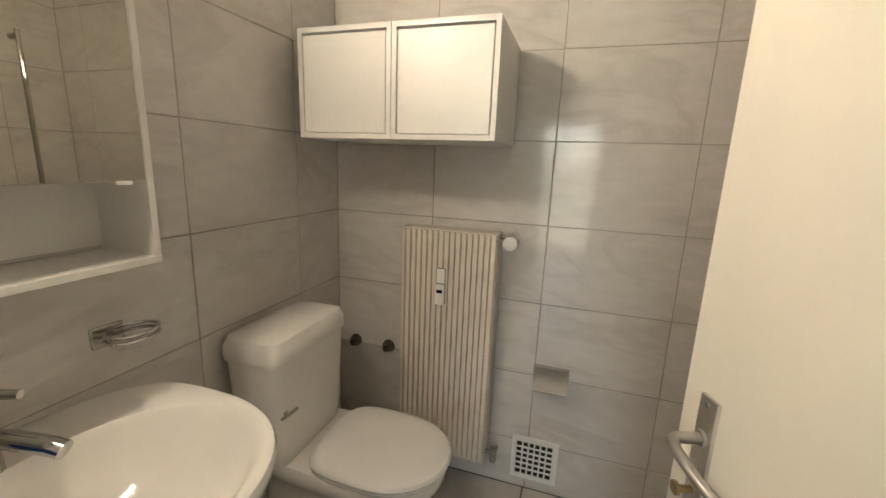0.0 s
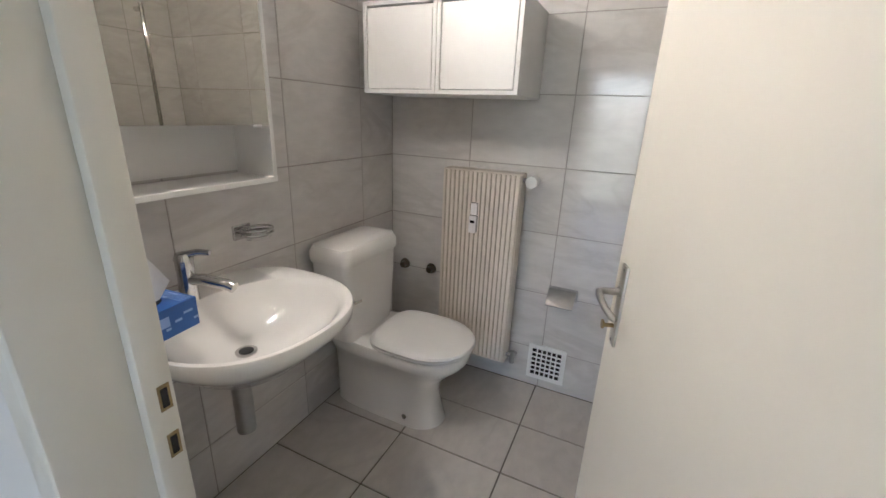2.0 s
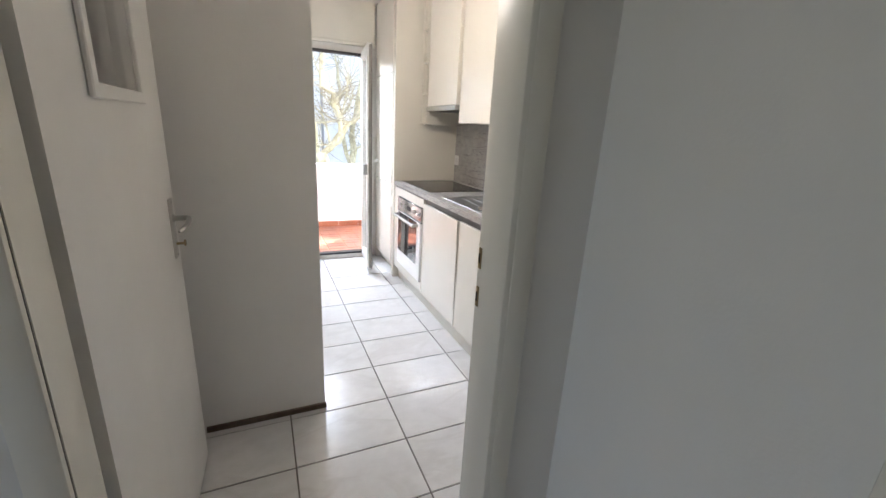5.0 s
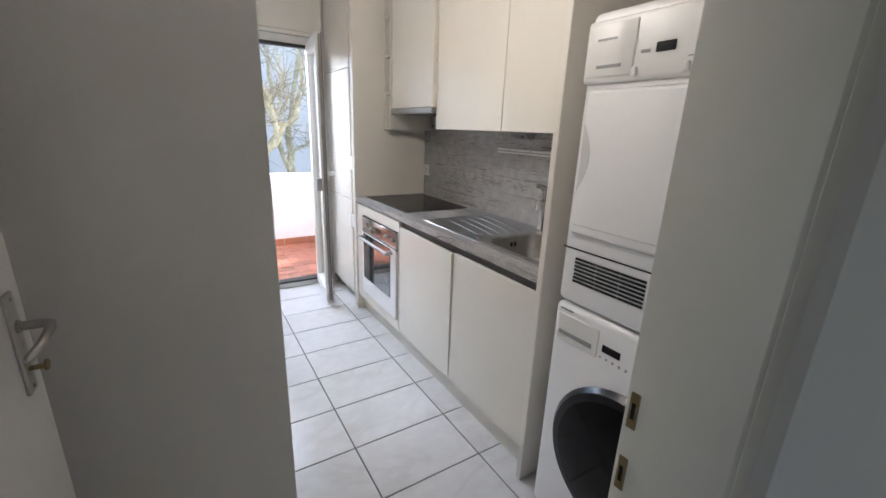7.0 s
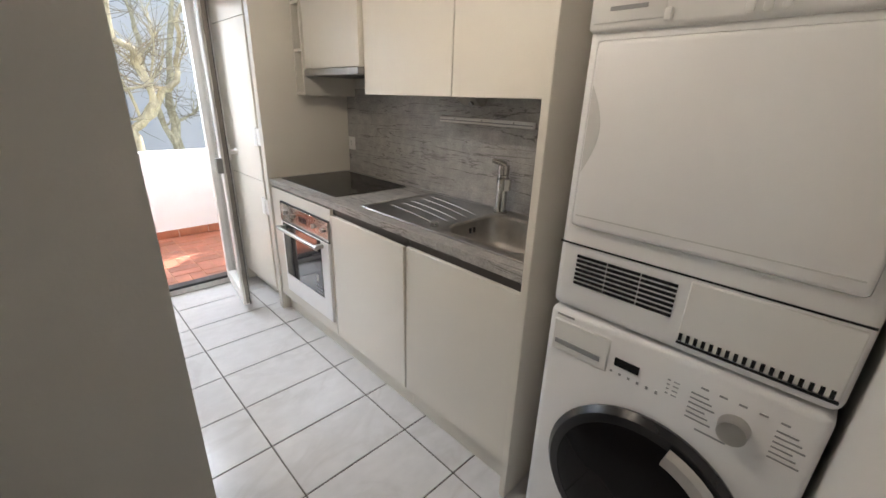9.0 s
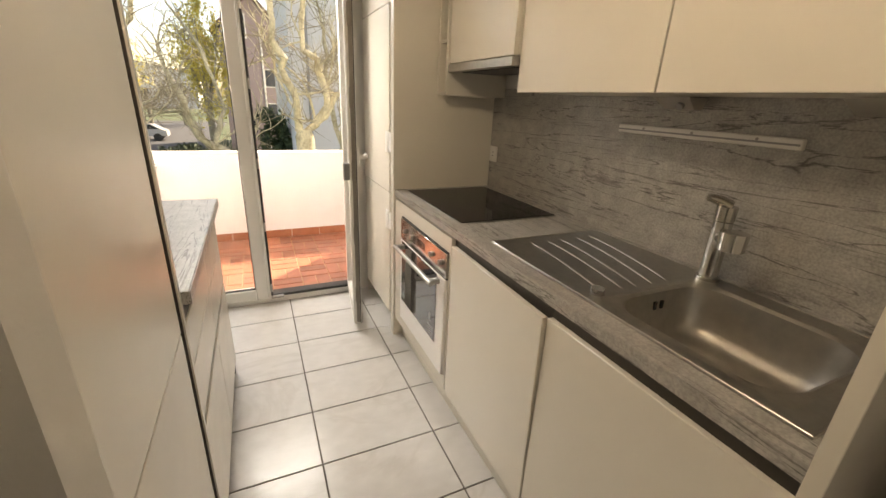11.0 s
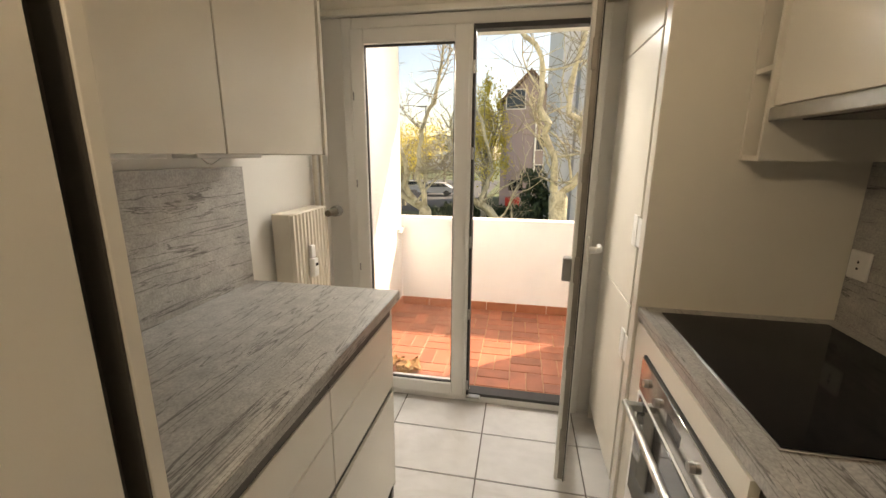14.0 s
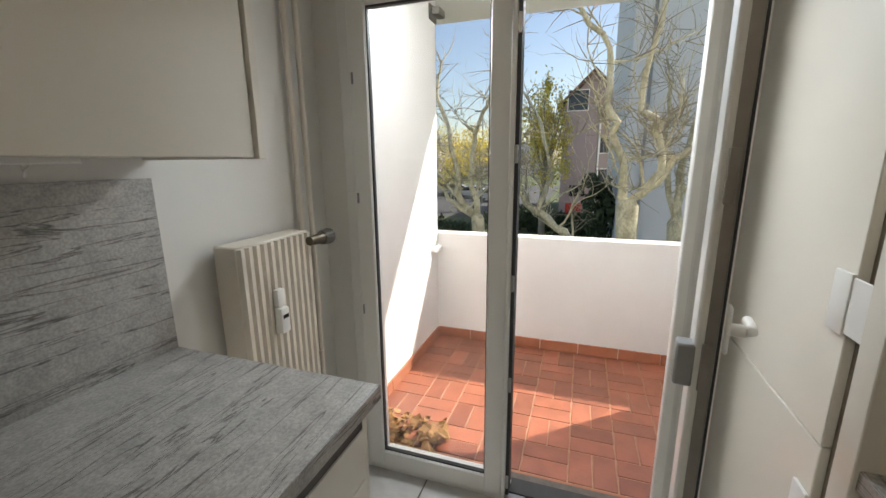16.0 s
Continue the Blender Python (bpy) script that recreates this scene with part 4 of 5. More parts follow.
for x in (-1.58, -1.45, -1.425, -1.4, -1.29, -1.265):
    part("button", B(x - 0.007, x + 0.007, WY - 0.02, WY - 0.008, 1.54, 1.563, bevel=0.004, seg=2), WHITEP, dr)
bm = bmesh.new()
for k in range(6):
    for i in range(4):
        box(bm, -1.40 + k * 0.03, -1.384 + k * 0.03 - 0.004 * ((k + i) % 3), WY - 0.0126, WY - 0.01, 1.585 + i * 0.009, 1.5885 + i * 0.009)
for k in range(3):
    box(bm, -1.45 + k * 0.026, -1.432 + k * 0.026, WY - 0.0126, WY - 0.01, 1.572, 1.575)
box(bm, -1.57, -1.545, WY - 0.0126, WY - 0.01, 1.592, 1.6)
box(bm, -1.70, -1.64, WY - 0.0166, WY - 0.015, 1.635, 1.641)
part("printed_marks", bm, GREYP, dr, "small grey control markings")["kind"] = "stuff"
part("panel_joint", B(WX0 + 0.004, WX1 - 0.004, WY - 0.0005, WY + 0.004, 1.049, 1.053), DARKP, dr)
part("flap", B(-1.43, WX1 - 0.01, WY - 0.004, WY + 0.004, 0.90, 1.043, bevel=0.003), WHITEP, dr)
for k in range(7):
    for x in (-1.69, -1.61, -1.53):
        part("vent_slot", B(x, x + 0.077, WY - 0.001, WY + 0.004, 0.945 + k * 0.0122, 0.952 + k * 0.0122), DARKP, dr)
for k in range(18):
    part("air_slot", B(-1.427 + k * 0.0148, -1.42 + k * 0.0148, WY - 0.0055, WY - 0.003, 0.902, 0.92), DARKP, dr)
part("base_gap", B(-1.43, WX1 - 0.01, WY - 0.003, WY + 0.004, 0.893, 0.897), DARKP, dr)

# ---- kitchen, south side ----
YB = -0.692
tl = thing("tall_cabinet", (-2.40, -0.98, 0), "cream tall cabinet with grip rail beside the worktop", "cabinet")
part("side_panel", B(-2.737, -2.717, YS, -0.696, 0, 2.42, bevel=0.001), CABW, tl)
# Dark sheet and near-black rail put the groove's shade into the colour.
part("groove_side_shade", B(-2.7168, -2.713, -0.75, -0.7, 0.02, 2.42), CHAN, tl, "thin dark sheet shading the side of the grip groove")
part("body", B(-2.717, -2.161, YS, -0.75, 0.02, 2.42), CABE, tl)
part("grip_rail", B(-2.713, -2.687, -0.75, -0.735, 0.02, 2.42), CHAN, tl, "dark recessed grip rail")
for z0, z1 in ((0.08, 0.813), (0.817, 2.41)):
    part("door", B(-2.685, -2.163, -0.7495, -0.70, z0, z1, bevel=0.002), CABW, tl)

for x0, x1 in ((-3.196, -2.739), (-3.688, -3.196)):
    du = thing("drawer_cabinet", ((x0 + x1) / 2, -1.0, 0), "cream handleless drawer cabinet under stone-look worktop", "cabinet", "drawer cabinets")
    bm = B(x0 + 0.001, x1 - 0.001, YS, -0.718, 0.085, 0.858)
    part("body", bm, CABE, du)
    for z0, z1 in ((0.09, 0.495), (0.525, 0.688), (0.691, 0.812)):
        part("drawer_front", B(x0 + 0.002, x1 - 0.002, -0.7165, -0.697, z0, z1, bevel=0.002), CABW, du)
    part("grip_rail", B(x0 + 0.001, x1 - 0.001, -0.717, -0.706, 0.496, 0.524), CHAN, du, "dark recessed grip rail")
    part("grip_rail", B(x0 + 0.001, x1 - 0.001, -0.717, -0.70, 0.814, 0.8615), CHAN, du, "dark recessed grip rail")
    for x in (x0 + 0.05, x1 - 0.05):
        part("foot", T((x, -0.76, 0), (x, -0.76, 0.09), 0.016, 0.022), DARKP, du, "black plastic foot")
end_panel = thing("end_panel", (-3.697, -1.0, 0), "cream end panel of the drawer cabinets on a black foot", "panel")
part("board", B(-3.706, -3.689, YS, -0.70, 0.06, 0.861, bevel=0.001), CABW, end_panel)
part("foot", B(-3.70, -3.66, -0.735, -0.705, 0, 0.06, bevel=0.006), DARKP, end_panel, "black plastic foot")
worktop_south = tagged(new("worktop", mesh_of("worktop", B(-3.733, -2.738, YS + 0.012, -0.678, 0.862, 0.898, bevel=0.002), WORK)), "grey stone-look laminate worktop with dark veins over drawers", "worktop")
part("edge_band", B(-3.733, -2.738, -0.6778, -0.6758, 0.8635, 0.8965), WORK, worktop_south, "laminate front edge")
solid("splashback_south", B(-3.733, -2.738, YS, YS + 0.011, 0.862, 1.345), WORK, "grey veined stone-look splashback panel", "splashback")
for x0, x1 in ((-3.236, -2.739), (-3.722, -3.236)):
    wall_unit(x0, x1, -0.945, 1.391, "cream handleless wall cabinet above south worktop", back=YS, flip=-1)
ep = tagged(new("cabinet_end_panel", mesh_of("cabinet_end_panel", B(-3.745, -3.726, YS, -0.938, 1.388, 2.42, bevel=0.001), CABW)), "cream end panel of the wall cabinets", "panel")
ul = thing("under_cabinet_light", (-3.2, -1.2, 1.38), "flat white lamp strip and loose wires under wall cabinet", "lamp")
part("strip", B(-3.42, -3.18, -1.05, -0.98, 1.381, 1.393, bevel=0.002), WHITEP, ul)
part("strip", B(-3.10, -2.80, -1.05, -0.98, 1.381, 1.393, bevel=0.002), WHITEP, ul)
for k, x in enumerate((-3.12, -3.44)):
    bm = bmesh.new()
    sweep(bm, [(x + 0.02 * math.sin(i * 0.9 + k), -1.10 - 0.03 * i, 1.39 - 0.03 * math.sin(i * 0.7)) for i in range(6)], 0.002, 6)
    part("wire", bm, WHITEP, ul, "thin white cable")


# ---- radiators ----
def meter(parent, x, y, z, s):
    bm = B(x - 0.019, x + 0.019, min(y, y + s * 0.03), max(y, y + s * 0.03), z - 0.09, z - 0.005, bevel=0.006, seg=2)
    m = part("heat_meter", bm, WHITEP, parent, "white clip-on heat cost meter")
    part("cap", B(x - 0.017, x + 0.017, min(y, y + s * 0.02), max(y, y + s * 0.02), z - 0.003, z + 0.055, bevel=0.005, seg=2), WHITEP, m)
    part("display", B(x - 0.012, x + 0.012, y + s * 0.03 - 0.0008, y + s * 0.03 + 0.0008, z - 0.04, z - 0.027), DARKP, m)


def radiator(x0, x1, yb, yf, z0, z1, label, n):
    """A ribbed steel panel radiator; yb its back, yf its front."""
    r = thing("radiator", ((x0 + x1) / 2, yb, z0), label, "radiator")
    s = 1 if yf > yb else -1
    lo, hi = sorted((yb + s * 0.02, yf - s * 0.012))
    part("panel", B(x0, x1, lo, hi, z0, z1, bevel=0.004), RADM, r)
    w = (x1 - x0) / n
    for i in range(n):
        a = x0 + i * w
        bm = bmesh.new()
        y_in, y_out = yf - s * 0.013, yf
        rings(bm, [[(a + 0.06 * w, y_in, z), (a + 0.28 * w, y_out, z), (a + 0.72 * w, y_out, z), (a + 0.94 * w, y_in, z)] for z in (z0 + 0.012, z1 - 0.006)])
        part("rib", bm, RADM, r)
    lo, hi = sorted((yb, yb + s * 0.022))
    for z in (z0 + 0.15, z1 - 0.15):
        part("bracket", B((x0 + x1) / 2 - 0.1, (x0 + x1) / 2 + 0.1, lo, hi, z - 0.02, z + 0.02), RADM, r)
    return r


rk = radiator(-4.19, -3.868, YS, -1.178, 0.3, 1.145, "cream ribbed panel radiator on the kitchen wall", 11)
meter(rk, -3.995, -1.178, 0.935, 1)
bm = T((-4.165, -1.168, 1.11), (-4.235, -1.168, 1.11), 0.016, 0.021)
tube(bm, (-4.212, -1.168, 1.11), (-4.212, -1.25, 1.11), 0.009)
part("valve", bm, NICKEL, rk, "dark nickel radiator valve")
cap = part("valve_cap", T((-4.235, -1.168, 1.11), (-4.285, -1.168, 1.11), 0.024, 0.027, seg=20), DGREY, rk, "dark grey ribbed valve cap")
for k in range(14):
    a = 2 * math.pi * k / 14
    part("rib", T((-4.238, -1.168 + 0.0245 * math.cos(a), 1.11 + 0.0245 * math.sin(a)), (-4.283, -1.168 + 0.0275 * math.cos(a), 1.11 + 0.0275 * math.sin(a)), 0.0022, seg=6), DGREY, cap)
for x, y in ((-4.31, -1.262), (-4.262, -1.272)):
    pp = thing("heating_pipe", (x, y, 0), "cream painted vertical heating pipe in the corner", "pipe", "heating pipes")
    part("pipe", T((x, y, 0), (x, y, H), 0.011), RADM, pp)
    for z in (0.6, 1.3, 2.1):
        part("clip", T((x, y, z), (x, y, z + 0.02), 0.014), RADM, pp)


# ---- bathroom ----
XL, YK = -1.028, 1.54


def cube_cabinet(x0, x1, label):
    c = thing("wall_cabinet", ((x0 + x1) / 2, 1.36, 1.445), label, "cabinet", "bathroom wall cabinets")
    y0, z0, z1, t = 1.18, 1.445, 1.786, 0.016
    part("side", B(x0, x0 + t, y0, YK, z0, z1, bevel=0.001), WHITEP, c)
    part("side", B(x1 - t, x1, y0, YK, z0, z1, bevel=0.001), WHITEP, c)
    part("top", B(x0 + t, x1 - t, y0, YK, z1 - t, z1), WHITEP, c)
    part("bottom", B(x0 + t, x1 - t, y0, YK, z0, z0 + t), WHITEP, c)
    # Black sheet just behind the door draws the shaded gap around it.
    part("back", B(x0 + t, x1 - t, y0 + 0.03, y0 + 0.04, z0 + t, z1 - t), DARKP, c)
    part("door", B(x0 + t + 0.003, x1 - t - 0.003, y0 + 0.002, y0 + 0.02, z0 + t + 0.002, z1 - t - 0.007, bevel=0.002), WHITEP, c)
    return c


cube_cabinet(-0.94, -0.604, "small white cube wall cabinet with inset door on tiled wall")
cube_cabinet(-0.602, -0.268, "small white cube wall cabinet with inset door on tiled wall")

rb = radiator(-0.668, -0.282, YK, 1.42, 0.15, 1.128, "cream ribbed panel radiator on tiled bathroom wall", 17)
meter(rb, -0.49, 1.42, 0.925, -1)
bm = T((-0.285, 1.465, 1.10), (-0.235, 1.465, 1.10), 0.01)
part("valve", bm, STEEL, rb, "nickel radiator valve")
part("valve_cap", T((-0.235, 1.475, 1.10), (-0.235, 1.41, 1.10), 0.024, 0.026, seg=20), WHITEP, rb, "white round thermostat cap")
bm = T((-0.285, 1.465, 0.19), (-0.245, 1.465, 0.19), 0.01)
tube(bm, (-0.25, 1.465, 0.15), (-0.25, 1.465, 0.215), 0.014)
tube(bm, (-0.25, 1.465, 0.165), (-0.25, 1.54, 0.165), 0.009)
part("return_valve", bm, STEEL, rb, "nickel return valve")
for x in (-0.94, -0.772):
    v = thing("pipe_cap", (x, YK, 0.548), "round chrome pipe cap on tiled wall", "pipe cap", "pipe caps")
    part("rosette", T((x, YK, 0.548), (x, YK - 0.012, 0.548), 0.03, 0.026, seg=20), NICKEL, v)
    part("plug", T((x, YK - 0.01, 0.548), (x, YK - 0.035, 0.548), 0.018, 0.016, seg=16), NICKEL, v)

ph = thing("toilet_paper_holder", (-0.05, 1.5, 0.56), "chrome toilet paper holder with curved lid on tiled wall", "paper holder")
part("back_plate", B(-0.12, 0.02, YK - 0.008, YK, 0.53, 0.59, bevel=0.002), STEEL, ph)
bm = bmesh.new()
rings(bm, [[(-0.115, YK - 0.008 - 0.09 * k / 6, 0.583 - 0.055 * (k / 6) ** 2), (0.013, YK - 0.008 - 0.09 * k / 6, 0.583 - 0.055 * (k / 6) ** 2), (0.013, YK - 0.008 - 0.09 * k / 6, 0.579 - 0.055 * (k / 6) ** 2), (-0.115, YK - 0.008 - 0.09 * k / 6, 0.579 - 0.055 * (k / 6) ** 2)] for k in range(7)])
part("lid", bm, STEEL, ph)
part("roller", T((-0.11, 1.485, 0.525), (0.008, 1.485, 0.525), 0.007), CHROME, ph)

vt = thing("vent_grille", (-0.085, YK, 0.15), "white square vent grille with dark holes low on tiled wall", "vent grille")
part("backing", B(-0.165, -0.005, YK - 0.004, YK, 0.065, 0.24), DARKP, vt)
bm = bmesh.new()
for b in ((-0.18, 0.012, 0.228, 0.252), (-0.18, 0.012, 0.052, 0.072), (-0.18, -0.16, 0.07, 0.23), (-0.012, 0.012, 0.07, 0.23)):
    box(bm, b[0], b[1], YK - 0.012, YK, b[2], b[3], bevel=0.002)
part("frame", bm, WHITEP, vt)
for k in range(1, 6):
    z = 0.072 + k * 0.026
    part("slat", B(-0.16, -0.012, YK - 0.009, YK - 0.004, z - 0.0035, z + 0.0035), WHITEP, vt)
for k in range(1, 6):
    x = -0.16 + k * 0.0247
    part("bar", B(x - 0.0035, x + 0.0035, YK - 0.0095, YK - 0.0042, 0.072, 0.228), WHITEP, vt)


# basin: plan outline round (xc, yc), straight along the wall
def basin_loop(f, z, xw=XL, yc=0.347, a=0.288, d=0.555, shift=0.0, n=64):
    out = []
    for k in range(n):
        t = 2 * math.pi * k / n
        c, s = math.cos(t), math.sin(t)
        y = yc + f * a * math.copysign(abs(c) ** 0.85, c)
        if s >= 0:
            x = 0.24 + shift + f * (d - 0.24) * abs(s) ** 0.85
        else:
            x = 0.24 + shift - min(f * 0.24, 0.24) * abs(s) ** 0.6
        out.append((xw + x, y, z))
    return out


def bowl_loop(f, z, n=64, cx=XL + 0.328, cy=0.342, ax=0.203, ay=0.252):
    cx, cy = cx - 0.066 * (1 - f), cy - 0.014 * (1 - f)
    return [(cx + f * ax * math.sin(2 * math.pi * k / n), cy + f * ay * math.cos(2 * math.pi * k / n), z) for k in range(n)]


basin = thing("wash_basin", (XL, 0.3, 0.84), "white ceramic wall-hung wash basin", "wash basin")
bm = rings(bmesh.new(), [basin_loop(0.35, 0.66), basin_loop(0.62, 0.69), basin_loop(0.88, 0.765), basin_loop(0.985, 0.80), basin_loop(1.0, 0.825), basin_loop(0.985, 0.836), basin_loop(0.955, 0.838), bowl_loop(1.03, 0.836), bowl_loop(1.0, 0.831), bowl_loop(0.95, 0.815), bowl_loop(0.86, 0.782), bowl_loop(0.68, 0.74), bowl_loop(0.45, 0.712), bowl_loop(0.12, 0.695)])
part("bowl", bm, CERAM, basin)
bm = T((XL + 0.268, 0.33, 0.696), (XL + 0.268, 0.33, 0.7005), 0.03, seg=24)
drain = part("drain_ring", bm, CHROME, basin, "chrome drain ring")
part("drain_hole", T((XL + 0.268, 0.33, 0.698), (XL + 0.268, 0.33, 0.7015), 0.02, seg=20), DARKP, drain)
sx, sy = XL + 0.24, 0.318
bm = T((sx, sy, 0.68), (sx, sy, 0.58), 0.016)
tube(bm, (sx, sy, 0.60), (sx, sy, 0.42), 0.028, 0.028, seg=20)
sweep(bm, [(sx, sy, 0.565), (sx - 0.06, sy, 0.575), (sx - 0.12, sy, 0.575), (XL, sy, 0.575)], 0.015, 12)
part("siphon", bm, STEEL, basin, "chrome bottle siphon")

btap = thing("basin_tap", (-0.915, 0.305, 0.838), "chrome single-lever basin tap", "tap")
bx, by = -0.925, 0.298
bm = T((bx, by, 0.837), (bx, by, 0.93), 0.0255, 0.022, seg=24)
tube(bm, (bx, by, 0.93), (bx, by, 0.96), 0.024, 0.023, seg=24)
part("body", bm, CHROME, btap)
bm = bmesh.new()
sweep(bm, [(bx, by, 0.9), (bx + 0.05, by + 0.018, 0.904), (bx + 0.115, by + 0.04, 0.893), (bx + 0.132, by + 0.046, 0.886)], [0.018, 0.0165, 0.016, 0.0165], 14)
part("spout", bm, CHROME, btap)
bm = T((bx, by, 0.96), (bx, by, 0.978), 0.026, 0.02, seg=20)
sweep(bm, [(bx, by, 0.97), (bx + 0.035, by + 0.02, 0.982), (bx + 0.065, by + 0.035, 0.98)], [0.013, 0.009, 0.008], 10)
part("lever", bm, CHROME, btap)

soap = thing("soap_dish", (-1.0, 0.575, 0.95), "clear soap dish in a chrome wall holder", "soap dish")
part("bracket", B(XL, XL + 0.012, 0.53, 0.60, 0.935, 0.985, bevel=0.003), CHROME, soap)
bm = bmesh.new()
for z in (0.958, 0.972):
    ring = [(XL + 0.055 + 0.042 * math.cos(2 * math.pi * k / 24), 0.59 + 0.055 * math.sin(2 * math.pi * k / 24), z) for k in range(25)]
    sweep(bm, ring, 0.004, 8)
sweep(bm, [(XL + 0.01, 0.56, 0.965), (XL + 0.02, 0.57, 0.965)], 0.005, 6)
part("ring", bm, CHROME, soap)
bm = rings(bmesh.new(), [[(XL + 0.055 + f * 0.04 * math.cos(2 * math.pi * k / 24), 0.59 + f * 0.053 * math.sin(2 * math.pi * k / 24), z) for k in range(24)] for f, z in ((0.3, 0.935), (0.75, 0.937), (0.95, 0.95), (1.0, 0.976), (0.93, 0.976), (0.85, 0.95), (0.4, 0.944))], True, True)
part("dish", bm, GLASS, soap, "clear glass dish")

tb = thing("tissue_box", (-0.81, 0.09, 0.84), "blue patterned tissue box with a tissue pulled out, on the basin", "tissue box")
TM = pose(-0.818, 0.093, 0.842, 0, 0, 6)
bm = B(-0.062, 0.062, -0.12, 0.12, 0, 0.075, bevel=0.001)
bm.transform(TM)
part("carton", bm, BLUE, tb)
bm = rings(bmesh.new(), [[(0.035 * math.cos(2 * math.pi * k / 20), 0.075 * math.sin(2 * math.pi * k / 20), z) for k in range(20)] for z in (0.0752, 0.0765)])
bm.transform(TM)
part("opening", bm, DARKP, tb)
bm = bmesh.new()
random.seed(5)
for k in range(10):
    y = -0.11 + k * 0.024
    box(bm, 0.0622, 0.0628, y, y + 0.012 + 0.006 * (k % 3), 0.02 + 0.012 * (k % 3), 0.026 + 0.012 * (k % 3))
    box(bm, -0.05 + 0.009 * (k % 5), -0.02 + 0.009 * (k % 5), y, y + 0.006, 0.0752, 0.0758)
box(bm, 0.0622, 0.0629, 0.02, 0.045, 0.03, 0.055)
for k in range(6):
    box(bm, -0.055, 0.055, 0.085 + k * 0.005, 0.0865 + k * 0.005, 0.0752, 0.0757)
bm.transform(TM)
part("print", bm, BLUEL, tb, "pale blue printed pattern")
loops = []
for j in range(9):
    f = j / 8
    face = []
    for k in range(17):
        u = -1 + k / 8
        crease = 0.007 * math.sin(4.2 * u + 3.0 * f) + 0.004 * math.sin(9 * u - 4 * f)
        face.append(Vector((0.004 + 0.02 * f + crease * (0.4 + f), 0.012 + u * (0.055 + 0.028 * f * (1 - 0.3 * f)), 0.072 + f * (0.15 - 0.12 * max(0.0, u - 0.15) ** 1.3 - 0.06 * max(0.0, 0.15 - u)) + 0.003 * math.sin(6 * u) * f)))
    loops.append([p + Vector((0.0022, 0, 0)) for p in face] + [p - Vector((0.0022 + 0.012 * (1 - f), 0, 0)) for p in reversed(face)])
bm = rings(bmesh.new(), loops, False, True)
bm.transform(TM)
part("tissue", bm, TISSUE, tb, "crumpled white tissue")

mc = thing("mirror_cabinet", (-0.95, 0.28, 1.16), "white mirror cabinet with an open shelf below, above the basin", "mirror cabinet")
part("bottom", B(XL, -0.862, -0.045, 0.597, 1.146, 1.161, bevel=0.001), WHITEP, mc)
part("side", B(XL, -0.862, 0.583, 0.597, 1.161, 1.98, bevel=0.001), WHITEP, mc)
part("side", B(XL, -0.862, -0.045, -0.031, 1.161, 1.98, bevel=0.001), WHITEP, mc)
part("top", B(XL, -0.862, -0.031, 0.583, 1.966, 1.98), WHITEP, mc)
part("shelf", B(XL, -0.90, -0.031, 0.583, 1.315, 1.328), WHITEP, mc)
part("back", B(XL, XL + 0.006, -0.031, 0.583, 1.17, 1.966), WHITEP, mc)
part("mirror_door", B(-0.864, -0.858, -0.028, 0.578, 1.318, 1.964, bevel=0.001), MIRROR, mc, "frameless mirror door")
part("clip", B(-0.868, -0.856, 0.52, 0.55, 1.312, 1.32, bevel=0.001), WHITEP, mc)

# toilet, its back on the west wall, facing east
wc = thing("toilet", (-0.7, 1.06, 0), "white ceramic close-coupled toilet with lid shut", "toilet")
WY0 = 1.065


def wc_loop(xb, xf, hw, z, n=40, sq=0.6):
    out = []
    xm = xf - hw * 1.15
    for k in range(n):
        t = 2 * math.pi * k / n
        c, s = math.cos(t), math.sin(t)
        if c >= 0:
            x = xm + (xf - xm) * c
            y = hw * math.copysign(abs(s) ** 0.95, s)
        else:
            x = xm + (xm - xb) * math.copysign(abs(c) ** 0.45, c)
            y = hw * math.copysign(abs(s) ** 0.5, s)
        out.append((x, WY0 + y, z))
    return out


bm = rings(bmesh.new(), [wc_loop(-1.02, -0.45, 0.11, 0.0), wc_loop(-1.02, -0.455, 0.106, 0.015), wc_loop(-1.02, -0.48, 0.108, 0.10), wc_loop(-1.02, -0.487, 0.11, 0.17), wc_loop(-1.02, -0.465, 0.118, 0.23), wc_loop(-1.02, -0.41, 0.135, 0.29), wc_loop(-1.02, -0.36, 0.166, 0.335), wc_loop(-1.02, -0.345, 0.176, 0.36), wc_loop(-1.02, -0.342, 0.178, 0.392), wc_loop(-1.015, -0.347, 0.172, 0.402)])
part("pan", bm, CERAM, wc)
part("seat", rings(bmesh.new(), [wc_loop(-0.775, -0.338, 0.182, 0.404), wc_loop(-0.775, -0.334, 0.186, 0.412), wc_loop(-0.775, -0.338, 0.182, 0.418)]), WHITEP, wc)
part("lid", rings(bmesh.new(), [wc_loop(-0.775, -0.332, 0.187, 0.42), wc_loop(-0.775, -0.328, 0.19, 0.428), wc_loop(-0.77, -0.334, 0.184, 0.438), wc_loop(-0.755, -0.36, 0.162, 0.446), wc_loop(-0.7, -0.42, 0.11, 0.45)]), WHITEP, wc)
bm = bmesh.new()
rings(bm, [rrect(-0.91, 1.045, hx_, hy_, 0.035, z, 6) for hx_, hy_, z in ((0.085, 0.165, 0.402), (0.092, 0.178, 0.46), (0.1, 0.19, 0.75), (0.101, 0.191, 0.762))])
part("cistern", bm, CERAM, wc)
